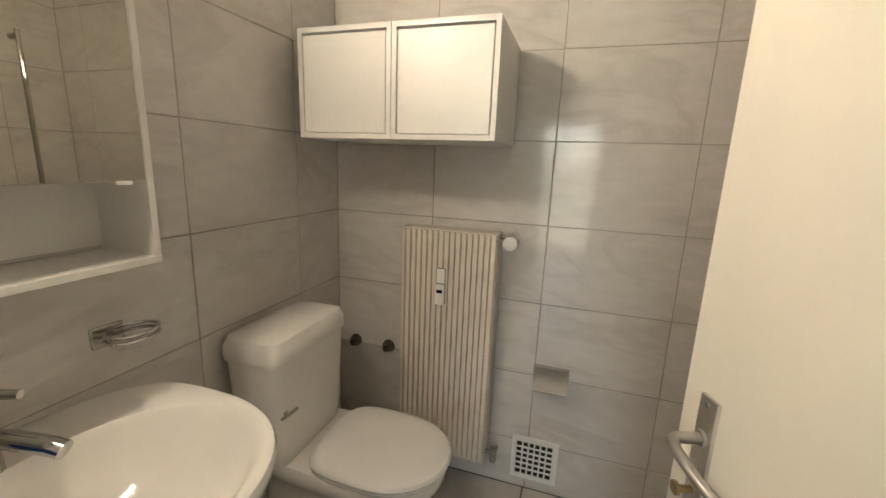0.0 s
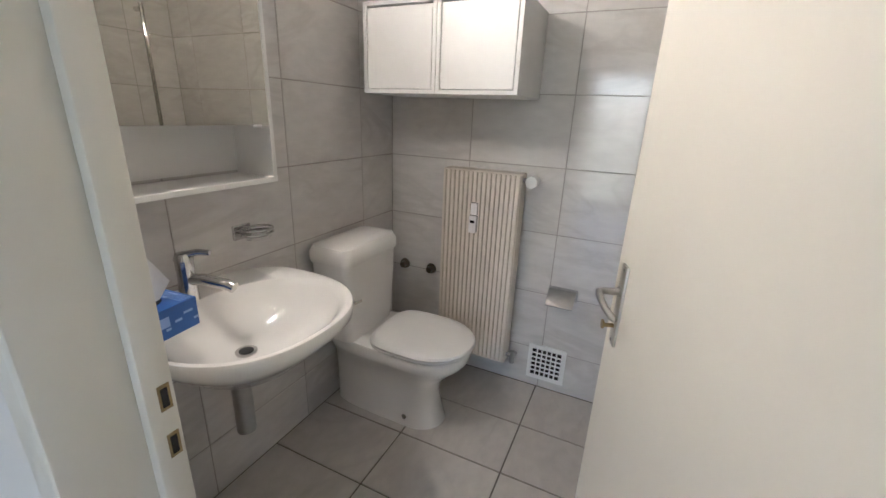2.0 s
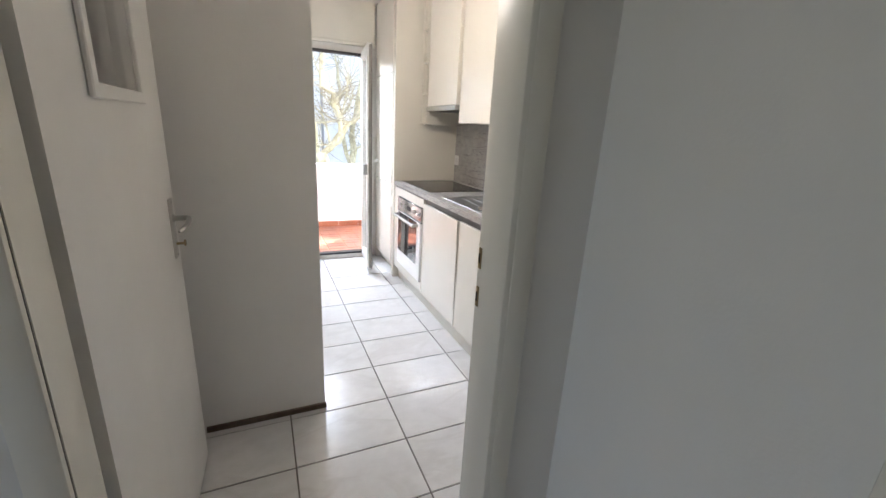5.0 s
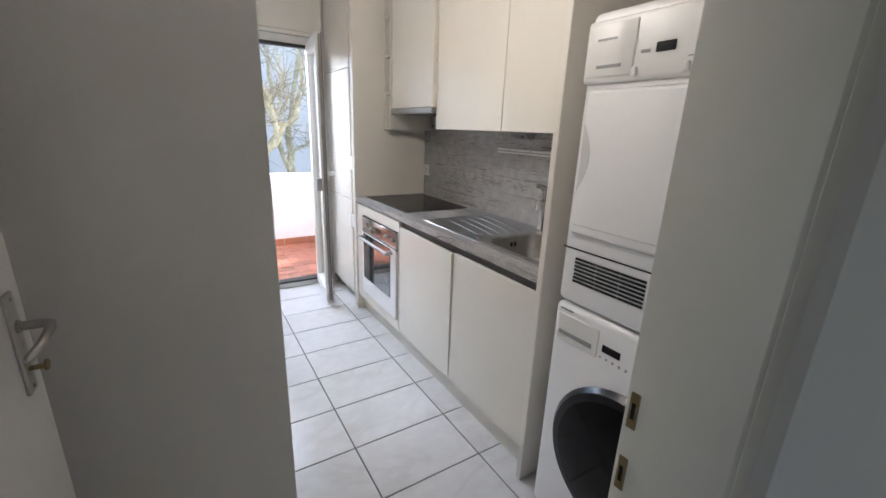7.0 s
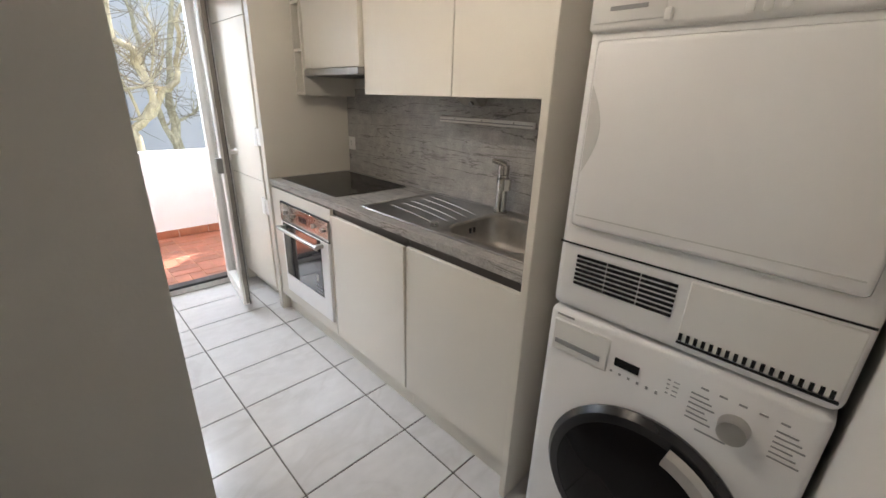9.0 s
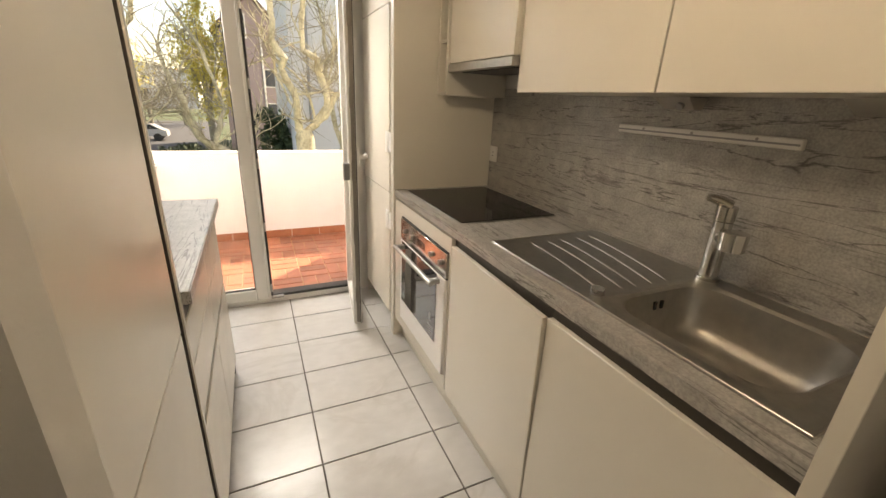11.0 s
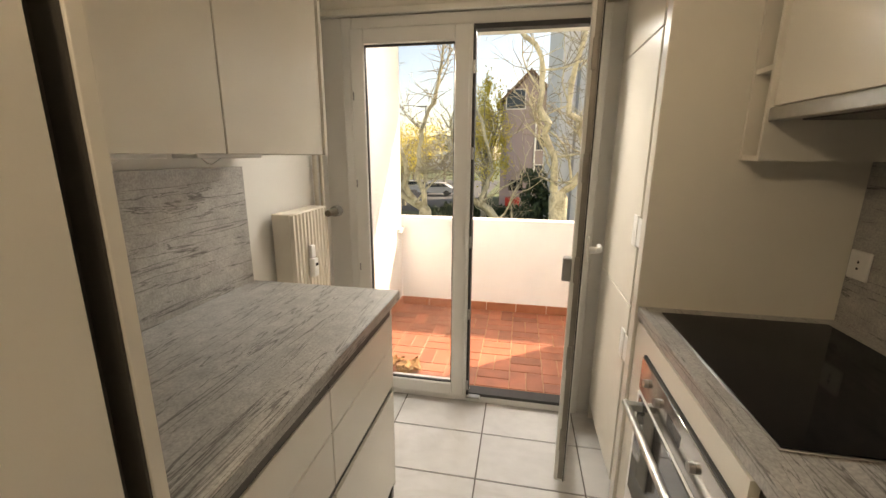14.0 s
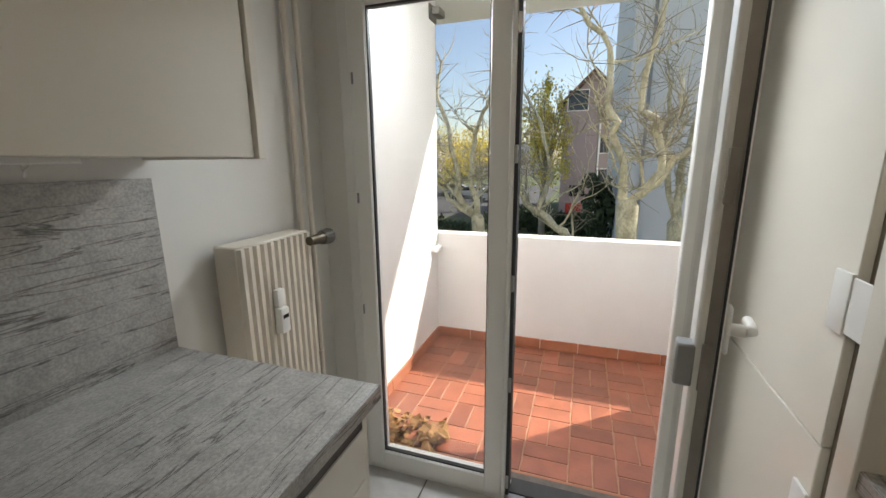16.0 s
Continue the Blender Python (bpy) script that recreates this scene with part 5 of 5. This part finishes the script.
bm = rings(bmesh.new(), [rrect(-0.91, 1.045, hx_, hy_, 0.035, z, 6) for hx_, hy_, z in ((0.106, 0.196, 0.763), (0.109, 0.199, 0.777), (0.107, 0.197, 0.812), (0.096, 0.186, 0.835), (0.06, 0.15, 0.842))])
part("cistern_lid", bm, CERAM, wc)
bm = T((-0.83, WY0 - 0.17, 0.60), (-0.80, WY0 - 0.17, 0.60), 0.008)
tube(bm, (-0.803, WY0 - 0.20, 0.60), (-0.803, WY0 - 0.13, 0.595), 0.006)
part("flush_lever", bm, CHROME, wc)
part("fixing_screw", T((-0.6, WY0 - 0.104, 0.05), (-0.6, WY0 - 0.11, 0.05), 0.012), CHROME, wc)

ml = thing("mirror_lamp", (-0.93, 0.28, 1.98), "slim white lamp on top of the mirror cabinet", "lamp")
part("housing", B(XL, -0.85, 0.02, 0.54, 1.981, 2.012, bevel=0.004), WHITEP, ml)

bar = thing("shower_bar", (0.96, 1.34, 1.2), "vertical chrome shower slide bar on tiled wall", "shower bar")
part("rod", T((0.945, 1.34, 0.75), (0.945, 1.34, 1.93), 0.011, seg=16), CHROME, bar)
for z in (0.78, 1.9):
    part("bracket", T((0.945, 1.34, z), (1.0, 1.34, z), 0.014, seg=12), CHROME, bar)


# ---- outdoors ----
GZ = -3.1
solid("ground", B(-400, 60, -300, 300, GZ - 0.3, GZ), GRASS, "dull green lawn between houses", "ground")
solid("road", B(-75, -34, -60, -4, GZ - 0.1, GZ + 0.02), ASPH, "grey asphalt car park", "car park")


def limb(bm, p, d, length, r, depth, rng, bend=0.25, seg=7):
    """A crooked tapered limb that forks; returns its end points."""
    n = 6
    pts, rad = [Vector(p)], [r]
    d = Vector(d).normalized()
    for i in range(n):
        d = (d + Vector((rng.uniform(-bend, bend), rng.uniform(-bend, bend), rng.uniform(-bend * 0.5, bend)))).normalized()
        pts.append(pts[-1] + d * length / n)
        rad.append(r * (1 - 0.55 * (i + 1) / n) * (1 + 0.12 * rng.random()))
    rad[-1] *= 1.25
    sweep(bm, pts, rad, seg)
    if depth:
        kids = rng.choice((2, 3, 3))
        for k in range(kids):
            i = n if k == 0 else rng.randint(2, n)
            nd = (d + Vector((rng.uniform(-0.9, 0.9), rng.uniform(-0.9, 0.9), rng.uniform(-0.2, 0.9)))).normalized()
            limb(bm, pts[i], nd, length * rng.uniform(0.5, 0.8), rad[i] * 0.62, depth - 1, rng, bend * 1.1, max(5, seg - 1))
    return pts


def twigs(bm, centers, count, rng, spread, length):
    for c in centers:
        for _ in range(count):
            p = Vector(c) + Vector((rng.uniform(-spread, spread) for _ in range(3)))
            d = Vector((rng.uniform(-1, 1), rng.uniform(-1, 1), rng.uniform(-0.3, 1))).normalized()
            q = [p]
            for i in range(3):
                d = (d + Vector((rng.uniform(-0.35, 0.35), rng.uniform(-0.35, 0.35), rng.uniform(-0.3, 0.3)))).normalized()
                q.append(q[-1] + d * length / 3 * rng.uniform(0.6, 1.2))
            sweep(bm, q, [0.012, 0.009, 0.006, 0.003], 4)


def plane_tree(base, fork, limbs, r, seed, label):
    rng = random.Random(seed)
    t = thing("plane_tree", (base[0], base[1], GZ), label, "tree", "pollarded plane trees")
    bm = bmesh.new()
    b, f = Vector(base), Vector(fork)
    sweep(bm, [b, b.lerp(f, 0.3) + Vector((0.05, 0.04, 0)), b.lerp(f, 0.7) + Vector((-0.04, 0.05, 0)), f, f + (f - b).normalized() * 0.15], [r * 1.5, r * 1.1, r, r * 1.08, r * 0.7], 12)
    part("trunk", bm, BARK, t)
    ends = []
    for chain, r0 in limbs:
        bm = bmesh.new()
        pts = [f] + [Vector(p) for p in chain]
        fine, rad = [], []
        for i in range(len(pts) - 1):
            for k in range(4):
                u = k / 4
                j = Vector((rng.uniform(-1, 1), rng.uniform(-1, 1), rng.uniform(-1, 1))) * 0.085 * (1 if k else 0)
                fine.append(pts[i].lerp(pts[i + 1], u) + j)
                rad.append(r0 * (1 - 0.5 * (i + u) / (len(pts) - 1)) * (0.74 + 0.32 * rng.random()))
        fine.append(pts[-1])
        rad.append(r0 * 0.55)
        sweep(bm, fine, rad, 9)
        for i in range(2, len(fine), 2):
            d = Vector((rng.uniform(-0.6, 0.6), rng.uniform(-1, 1), rng.uniform(-0.1, 1)))
            ends += limb(bm, fine[i], d, rng.uniform(0.8, 1.9), rad[i] * 0.36, 2, rng, 0.38, 6)[2:]
        ends += limb(bm, fine[-1], fine[-1] - fine[-3], 1.2, rad[-1] * 0.9, 2, rng, 0.3, 6)[2:]
        part("limb", bm, BARK, t)
    bm = bmesh.new()
    twigs(bm, ends, 3, rng, 0.1, 0.9)
    part("bare_twig", bm, TWIG, t, "fine bare twigs")["kind"] = "stuff"
    return t


# Camera's last eye; trees and houses are placed to fit its view.
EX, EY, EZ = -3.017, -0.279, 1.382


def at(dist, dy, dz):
    """A place dist metres west of the camera's last eye, by bearing and rise."""
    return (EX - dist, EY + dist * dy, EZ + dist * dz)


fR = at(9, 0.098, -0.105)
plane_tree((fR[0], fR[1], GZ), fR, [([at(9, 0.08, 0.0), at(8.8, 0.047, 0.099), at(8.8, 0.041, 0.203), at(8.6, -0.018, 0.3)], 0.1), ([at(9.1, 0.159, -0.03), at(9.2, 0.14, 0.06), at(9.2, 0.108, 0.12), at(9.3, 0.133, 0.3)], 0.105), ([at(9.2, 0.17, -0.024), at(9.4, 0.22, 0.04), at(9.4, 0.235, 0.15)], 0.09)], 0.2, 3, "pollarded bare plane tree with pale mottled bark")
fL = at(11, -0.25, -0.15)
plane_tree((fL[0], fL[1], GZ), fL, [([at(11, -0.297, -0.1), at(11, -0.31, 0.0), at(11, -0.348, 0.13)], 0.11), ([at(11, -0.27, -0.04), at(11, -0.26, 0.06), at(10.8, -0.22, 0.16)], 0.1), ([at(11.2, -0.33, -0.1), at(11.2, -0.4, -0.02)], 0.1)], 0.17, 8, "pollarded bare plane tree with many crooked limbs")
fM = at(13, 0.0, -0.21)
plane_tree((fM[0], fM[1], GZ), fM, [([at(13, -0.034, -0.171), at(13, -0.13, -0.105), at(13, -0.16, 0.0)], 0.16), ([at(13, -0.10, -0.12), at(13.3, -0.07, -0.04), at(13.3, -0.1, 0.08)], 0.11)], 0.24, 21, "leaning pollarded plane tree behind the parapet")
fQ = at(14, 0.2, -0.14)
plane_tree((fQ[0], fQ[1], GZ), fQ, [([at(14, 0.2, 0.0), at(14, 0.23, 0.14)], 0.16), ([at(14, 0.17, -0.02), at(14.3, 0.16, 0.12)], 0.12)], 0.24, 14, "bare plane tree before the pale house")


def leafy(name, center, radius, count, size, mat, seed, label, trunk=True, category="tree"):
    rng = random.Random(seed)
    t = thing(name, (center[0], center[1], GZ), label, category)
    if trunk:
        bm = bmesh.new()
        sweep(bm, [(center[0], center[1], GZ), (center[0] + 0.1, center[1], (GZ + center[2]) / 2), center], [0.2, 0.16, 0.08], 8)
        for k in range(7):
            a = 2 * math.pi * k / 7
            sweep(bm, [(center[0], center[1], center[2] - radius[2] * 0.7), (center[0] + 0.5 * radius[0] * math.cos(a), center[1] + 0.5 * radius[1] * math.sin(a), center[2]), (center[0] + 0.7 * radius[0] * math.cos(a), center[1] + 0.7 * radius[1] * math.sin(a), center[2] + radius[2] * 0.5)], [0.07, 0.045, 0.015], 5)
        part("trunk", bm, TWIG, t)
    verts, faces = [], []
    clumps = [Vector([max(-0.75, min(0.75, rng.gauss(0, 0.42))) for _ in range(3)]) for _ in range(60)]
    for _ in range(count):
        c = rng.choice(clumps)
        p = Vector((center[i] + radius[i] * (c[i] + rng.gauss(0, 0.1)) for i in range(3)))
        if p.z < GZ + 0.02:
            continue
        q = Euler((rng.uniform(0, 6.3), rng.uniform(0, 6.3), rng.uniform(0, 6.3))).to_matrix()
        s = size * rng.uniform(0.6, 1.3)
        i0 = len(verts)
        verts += [p + q @ Vector(v) for v in ((-s, 0, 0), (0, -s * 0.5, s * 0.1), (s, 0, 0), (0, s * 0.5, s * 0.1))]
        faces.append((i0, i0 + 1, i0 + 2, i0 + 3))
    me = bpy.data.meshes.new("crown")
    me.from_pydata(verts, [], faces)
    me.materials.append(mat)
    ob = new("crown", me)
    ob.parent = t
    ob.matrix_parent_inverse = Matrix.Translation(-t.location)
    return t


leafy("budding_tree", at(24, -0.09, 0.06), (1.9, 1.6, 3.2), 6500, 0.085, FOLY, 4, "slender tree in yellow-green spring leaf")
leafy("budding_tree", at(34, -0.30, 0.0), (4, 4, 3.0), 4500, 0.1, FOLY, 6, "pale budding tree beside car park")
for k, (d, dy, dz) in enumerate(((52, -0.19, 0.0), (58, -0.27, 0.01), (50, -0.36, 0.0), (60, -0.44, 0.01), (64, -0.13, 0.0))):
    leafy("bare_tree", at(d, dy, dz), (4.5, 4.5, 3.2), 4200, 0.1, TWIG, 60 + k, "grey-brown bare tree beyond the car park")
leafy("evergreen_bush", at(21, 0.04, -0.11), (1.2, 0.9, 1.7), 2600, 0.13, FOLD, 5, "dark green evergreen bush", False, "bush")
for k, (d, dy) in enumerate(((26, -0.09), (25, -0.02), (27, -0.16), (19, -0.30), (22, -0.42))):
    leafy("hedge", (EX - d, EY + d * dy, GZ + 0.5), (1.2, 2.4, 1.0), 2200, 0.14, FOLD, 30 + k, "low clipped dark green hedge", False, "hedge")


def building(name, x0, x1, y0, y1, ze, label, mat, roof_rise, windows, storey=2.8):
    b = thing(name, ((x0 + x1) / 2, (y0 + y1) / 2, GZ), label, "apartment house")
    part("wall", B(x0, x1, y0, y1, GZ, ze), mat, b)
    if roof_rise:
        ym = (y0 + y1) / 2
        bm = bmesh.new()
        o = 0.5
        rings(bm, [[(x, y0 - o, ze - 0.15), (x, ym, ze + roof_rise), (x, y1 + o, ze - 0.15), (x, y1 + o, ze + 0.05), (x, ym, ze + roof_rise + 0.25), (x, y0 - o, ze + 0.05)] for x in (x0 - o, x1 + o)])
        r = part("roof", bm, ROOF, b)
        bm = bmesh.new()
        rings(bm, [[(x, y0, ze - 0.01), (x, ym, ze + roof_rise - 0.02), (x, y1, ze - 0.01)] for x in (x0, x1)])
        part("gable", bm, mat, b)
    else:
        part("roof", B(x0 - 0.3, x1 + 0.3, y0 - 0.3, y1 + 0.3, ze, ze + 0.25), ROOF, b)
    for y, z, w, h in windows:
        wd = part("window", B(x1, x1 + 0.06, y - w / 2 - 0.08, y + w / 2 + 0.08, z - h / 2 - 0.08, z + h / 2 + 0.08), PVC, b)
        part("pane", B(x1 + 0.05, x1 + 0.075, y - w / 2, y + w / 2, z - h / 2, z + h / 2), CARG, wd)
    return b


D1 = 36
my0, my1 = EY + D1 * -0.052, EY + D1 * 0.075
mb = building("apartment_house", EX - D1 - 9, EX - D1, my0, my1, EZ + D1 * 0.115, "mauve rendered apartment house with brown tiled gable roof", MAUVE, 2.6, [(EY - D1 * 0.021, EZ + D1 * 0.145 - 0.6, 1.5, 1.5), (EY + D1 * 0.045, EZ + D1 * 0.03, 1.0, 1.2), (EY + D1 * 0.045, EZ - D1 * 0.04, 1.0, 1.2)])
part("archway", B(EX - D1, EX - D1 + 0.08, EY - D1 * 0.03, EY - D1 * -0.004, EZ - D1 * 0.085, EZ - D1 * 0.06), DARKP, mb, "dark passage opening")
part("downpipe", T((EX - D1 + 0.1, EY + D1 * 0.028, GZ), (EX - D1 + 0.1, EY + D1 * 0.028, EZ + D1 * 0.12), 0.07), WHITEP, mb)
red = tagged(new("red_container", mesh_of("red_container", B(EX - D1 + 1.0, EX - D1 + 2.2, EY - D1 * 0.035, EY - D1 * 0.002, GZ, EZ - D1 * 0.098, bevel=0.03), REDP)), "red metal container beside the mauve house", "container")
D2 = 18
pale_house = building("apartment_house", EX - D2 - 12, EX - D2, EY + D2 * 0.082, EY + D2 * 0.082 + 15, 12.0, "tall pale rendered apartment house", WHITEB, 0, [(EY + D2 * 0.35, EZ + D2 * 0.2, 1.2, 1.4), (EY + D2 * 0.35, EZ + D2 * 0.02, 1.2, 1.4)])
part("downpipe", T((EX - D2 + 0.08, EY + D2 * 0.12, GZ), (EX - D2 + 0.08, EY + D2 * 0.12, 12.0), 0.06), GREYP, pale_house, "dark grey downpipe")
building("apartment_house", -120, -105, -70, -40, 6.0, "distant pale apartment house behind trees", WHITEB, 2.0, [(-66 + 5 * i, 0.5 + 3 * j, 1.4, 1.4) for i in range(5) for j in range(2)])
building("apartment_house", -140, -125, -36, -12, 5.0, "distant pale apartment house behind trees", WHITEB, 2.0, [(-33 + 5 * i, 0.5 + 3 * j, 1.4, 1.4) for i in range(4) for j in range(2)])


def car(x, y, turn, label):
    c = thing("car", (x, y, GZ + 0.02), label, "car", "parked cars")
    m = pose(x, y, GZ + 0.02, 0, 0, turn)
    prof = [(-2.0, 0.35), (-2.05, 0.75), (-1.3, 0.92), (-0.7, 1.4), (0.9, 1.42), (1.6, 1.0), (2.0, 0.85), (2.05, 0.4)]
    bm = rings(bmesh.new(), [[(px, s * w, pz) for px, pz in prof] for s, w in ((-1, 0.82), (1, 0.82))])
    bm.transform(m)
    part("body", bm, CARW, c)
    gp = [(-1.2, 0.95), (-0.68, 1.36), (0.88, 1.38), (1.5, 1.0)]
    bm = rings(bmesh.new(), [[(px, s * 0.835, pz) for px, pz in gp] for s in (-1, 1)])
    bm.transform(m)
    part("windows", bm, CARG, c)
    for px in (-1.3, 1.3):
        for s in (-0.8, 0.8):
            bm = T((px, s - 0.09, 0.32), (px, s + 0.09, 0.32), 0.32, seg=16)
            bm.transform(m)
            part("wheel", bm, SEAL, c)
    return c


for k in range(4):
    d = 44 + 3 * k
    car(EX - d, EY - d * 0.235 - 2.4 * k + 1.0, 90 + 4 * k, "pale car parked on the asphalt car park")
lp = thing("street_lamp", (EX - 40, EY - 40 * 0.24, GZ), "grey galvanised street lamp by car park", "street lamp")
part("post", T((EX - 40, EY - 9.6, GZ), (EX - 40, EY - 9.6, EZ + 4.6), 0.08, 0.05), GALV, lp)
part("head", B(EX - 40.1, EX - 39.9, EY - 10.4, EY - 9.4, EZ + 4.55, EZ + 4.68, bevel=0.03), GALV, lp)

# dry leaves swept against the shut leaf
rng = random.Random(11)
verts, faces = [], []
for _ in range(150):
    u = rng.random()
    x = -4.54 - rng.random() ** 1.3 * 0.3
    y = -1.29 + rng.random() ** 1.3 * 0.42
    z = -0.016 + rng.random() * 0.04 * max(0.0, 1 - (abs(x + 4.6) * 2 + (y + 1.29)))
    q = Euler((rng.uniform(-0.7, 0.7), rng.uniform(-0.7, 0.7), rng.uniform(0, 6.3))).to_matrix()
    s = rng.uniform(0.02, 0.045)
    i0 = len(verts)
    verts += [Vector((x, y, z + 0.012)) + q @ Vector(v) for v in ((-s, 0, 0.008), (-0.3 * s, -0.6 * s, 0), (0.5 * s, -0.5 * s, 0.006), (s, 0, 0.012), (0.4 * s, 0.6 * s, 0), (-0.4 * s, 0.5 * s, 0.006))]
    faces.append(tuple(range(i0, i0 + 6)))
me = bpy.data.meshes.new("dry_leaves")
me.from_pydata(verts, [], faces)
me.materials.append(LEAF)
tagged(new("dry_leaves", me), "heap of brown dry leaves on balcony floor", "leaves", kind="stuff")


# ---- tiles ----
tile_cache = {}


def tile(parent, mat, lo, hi, bev=0.0015, name="tile"):
    """A tile between two corners; alike tiles share one mesh."""
    size = tuple(round(b - a, 4) for a, b in zip(lo, hi))
    key = (mat.name, size)
    if key not in tile_cache:
        tile_cache[key] = mesh_of(name, B(-size[0] / 2, size[0] / 2, -size[1] / 2, size[1] / 2, -size[2] / 2, size[2] / 2, bevel=bev), mat)
    ob = new(name, tile_cache[key])
    ob.parent = parent
    ob.location = [(a + b) / 2 for a, b in zip(lo, hi)]
    return ob


floor = bpy.data.objects["floor"]
PX, PY = 0.3028, 0.468
gx = [-2.042 + PX * k for k in range(-8, 15)]
gy = [-0.384 + PY * k for k in range(-8, 3)]


def clip(lo, hi, a, b):
    return max(lo, a), min(hi, b)


def lay(parent, mat, xs, ys, area, z0, z1, gap=0.0028):
    for a, b in zip(xs, xs[1:]):
        for c, d in zip(ys, ys[1:]):
            x0, x1 = clip(area[0], area[1], a, b)
            y0, y1 = clip(area[2], area[3], c, d)
            if x1 - x0 > 0.02 and y1 - y0 > 0.02:
                tile(parent, mat, (x0 + gap, y0 + gap, z0), (x1 - gap, y1 - gap, z1))


gx = [-4.46] + [g for g in gx if -4.44 < g < 2.2] + [2.2]
gy = [-3.7] + [g for g in gy if -3.65 < g < 0.74] + [0.745]
lay(floor, FLOORT, gx, gy, (-4.46, -1.09, YS, YN), -0.006, 0.0)
lay(floor, FLOORT, gx, gy, (-1.09, 2.2, -3.7, -0.14), -0.006, 0.0)
bxs = [-1.03, -0.59, -0.122, 0.346, 0.814, 1.0]
bys = [-0.14, 0.01, 0.312, 0.613, 0.913, 1.213, 1.54]
lay(floor, BATHF, bxs, bys, (-1.03, 1.0, -0.14, 1.54), -0.006, 0.0)

zs = [0.0, 0.226, 0.537, 0.847, 1.158, 1.468, 1.779, 2.09, 2.4, 2.5]
wxs = [-1.028, -0.579, -0.115, 0.347, 0.81, 1.0]
wys = [-0.079, 0.338, 0.805, 1.27, 1.54]
g = 0.0016


def grid_x(parent, x0, x1, ys):
    for c, d in zip(ys, ys[1:]):
        for a, b in zip(zs, zs[1:]):
            tile(parent, BATHT, (x0, c + g, a + g), (x1, d - g, b - g))


def grid_y(parent, y0, y1, xs, z_from=0.0):
    for c, d in zip(xs, xs[1:]):
        for a, b in zip(zs, zs[1:]):
            if a >= z_from:
                tile(parent, BATHT, (c + g, y0, a + g), (d - g, y1, b - g))


grid_x(wall_bath_left, -1.036, -1.028, wys)
grid_y(wall_bath_back, 1.54, 1.548, wxs)
grid_x(wall_bath_right, 1.0, 1.008, wys)
grid_y(wall_bath_front, -0.087, -0.079, [-1.028, -0.579, -0.435])
grid_y(wall_bath_front, -0.087, -0.079, [0.47, 0.81, 1.0])
backing = bmesh.new()
box(backing, -1.036, -1.0295, -0.079, 1.548, 0, H)
box(backing, -1.0295, 1.0, 1.5415, 1.548, 0, H)
box(backing, 1.0015, 1.008, -0.079, 1.548, 0, H)
solid("tile_grout", backing, GROUTW, "grey grout between bathroom wall tiles", "grout")

slab = bpy.data.objects["balcony_slab"]
S = 0.2135
for i in range(7):
    for j in range(11):
        x0, y0 = -5.918 + i * S, -1.33 + j * S
        x1, y1 = min(x0 + S, -4.505), min(y0 + S, 0.85)
        if x1 - x0 < 0.03 or y1 - y0 < 0.03:
            continue
        c = 0.0035
        if (i + j) % 2:
            xm = (x0 + x1) / 2
            cells = ((x0, xm, y0, y1), (xm, x1, y0, y1))
        else:
            ym = (y0 + y1) / 2
            cells = ((x0, x1, y0, ym), (x0, x1, ym, y1))
        for a, b, d, e in cells:
            if b - a > 0.03 and e - d > 0.03:
                tile(slab, TERRA, (a + c, d + c, -0.028), (b - c, e - c, -0.022), 0.002)
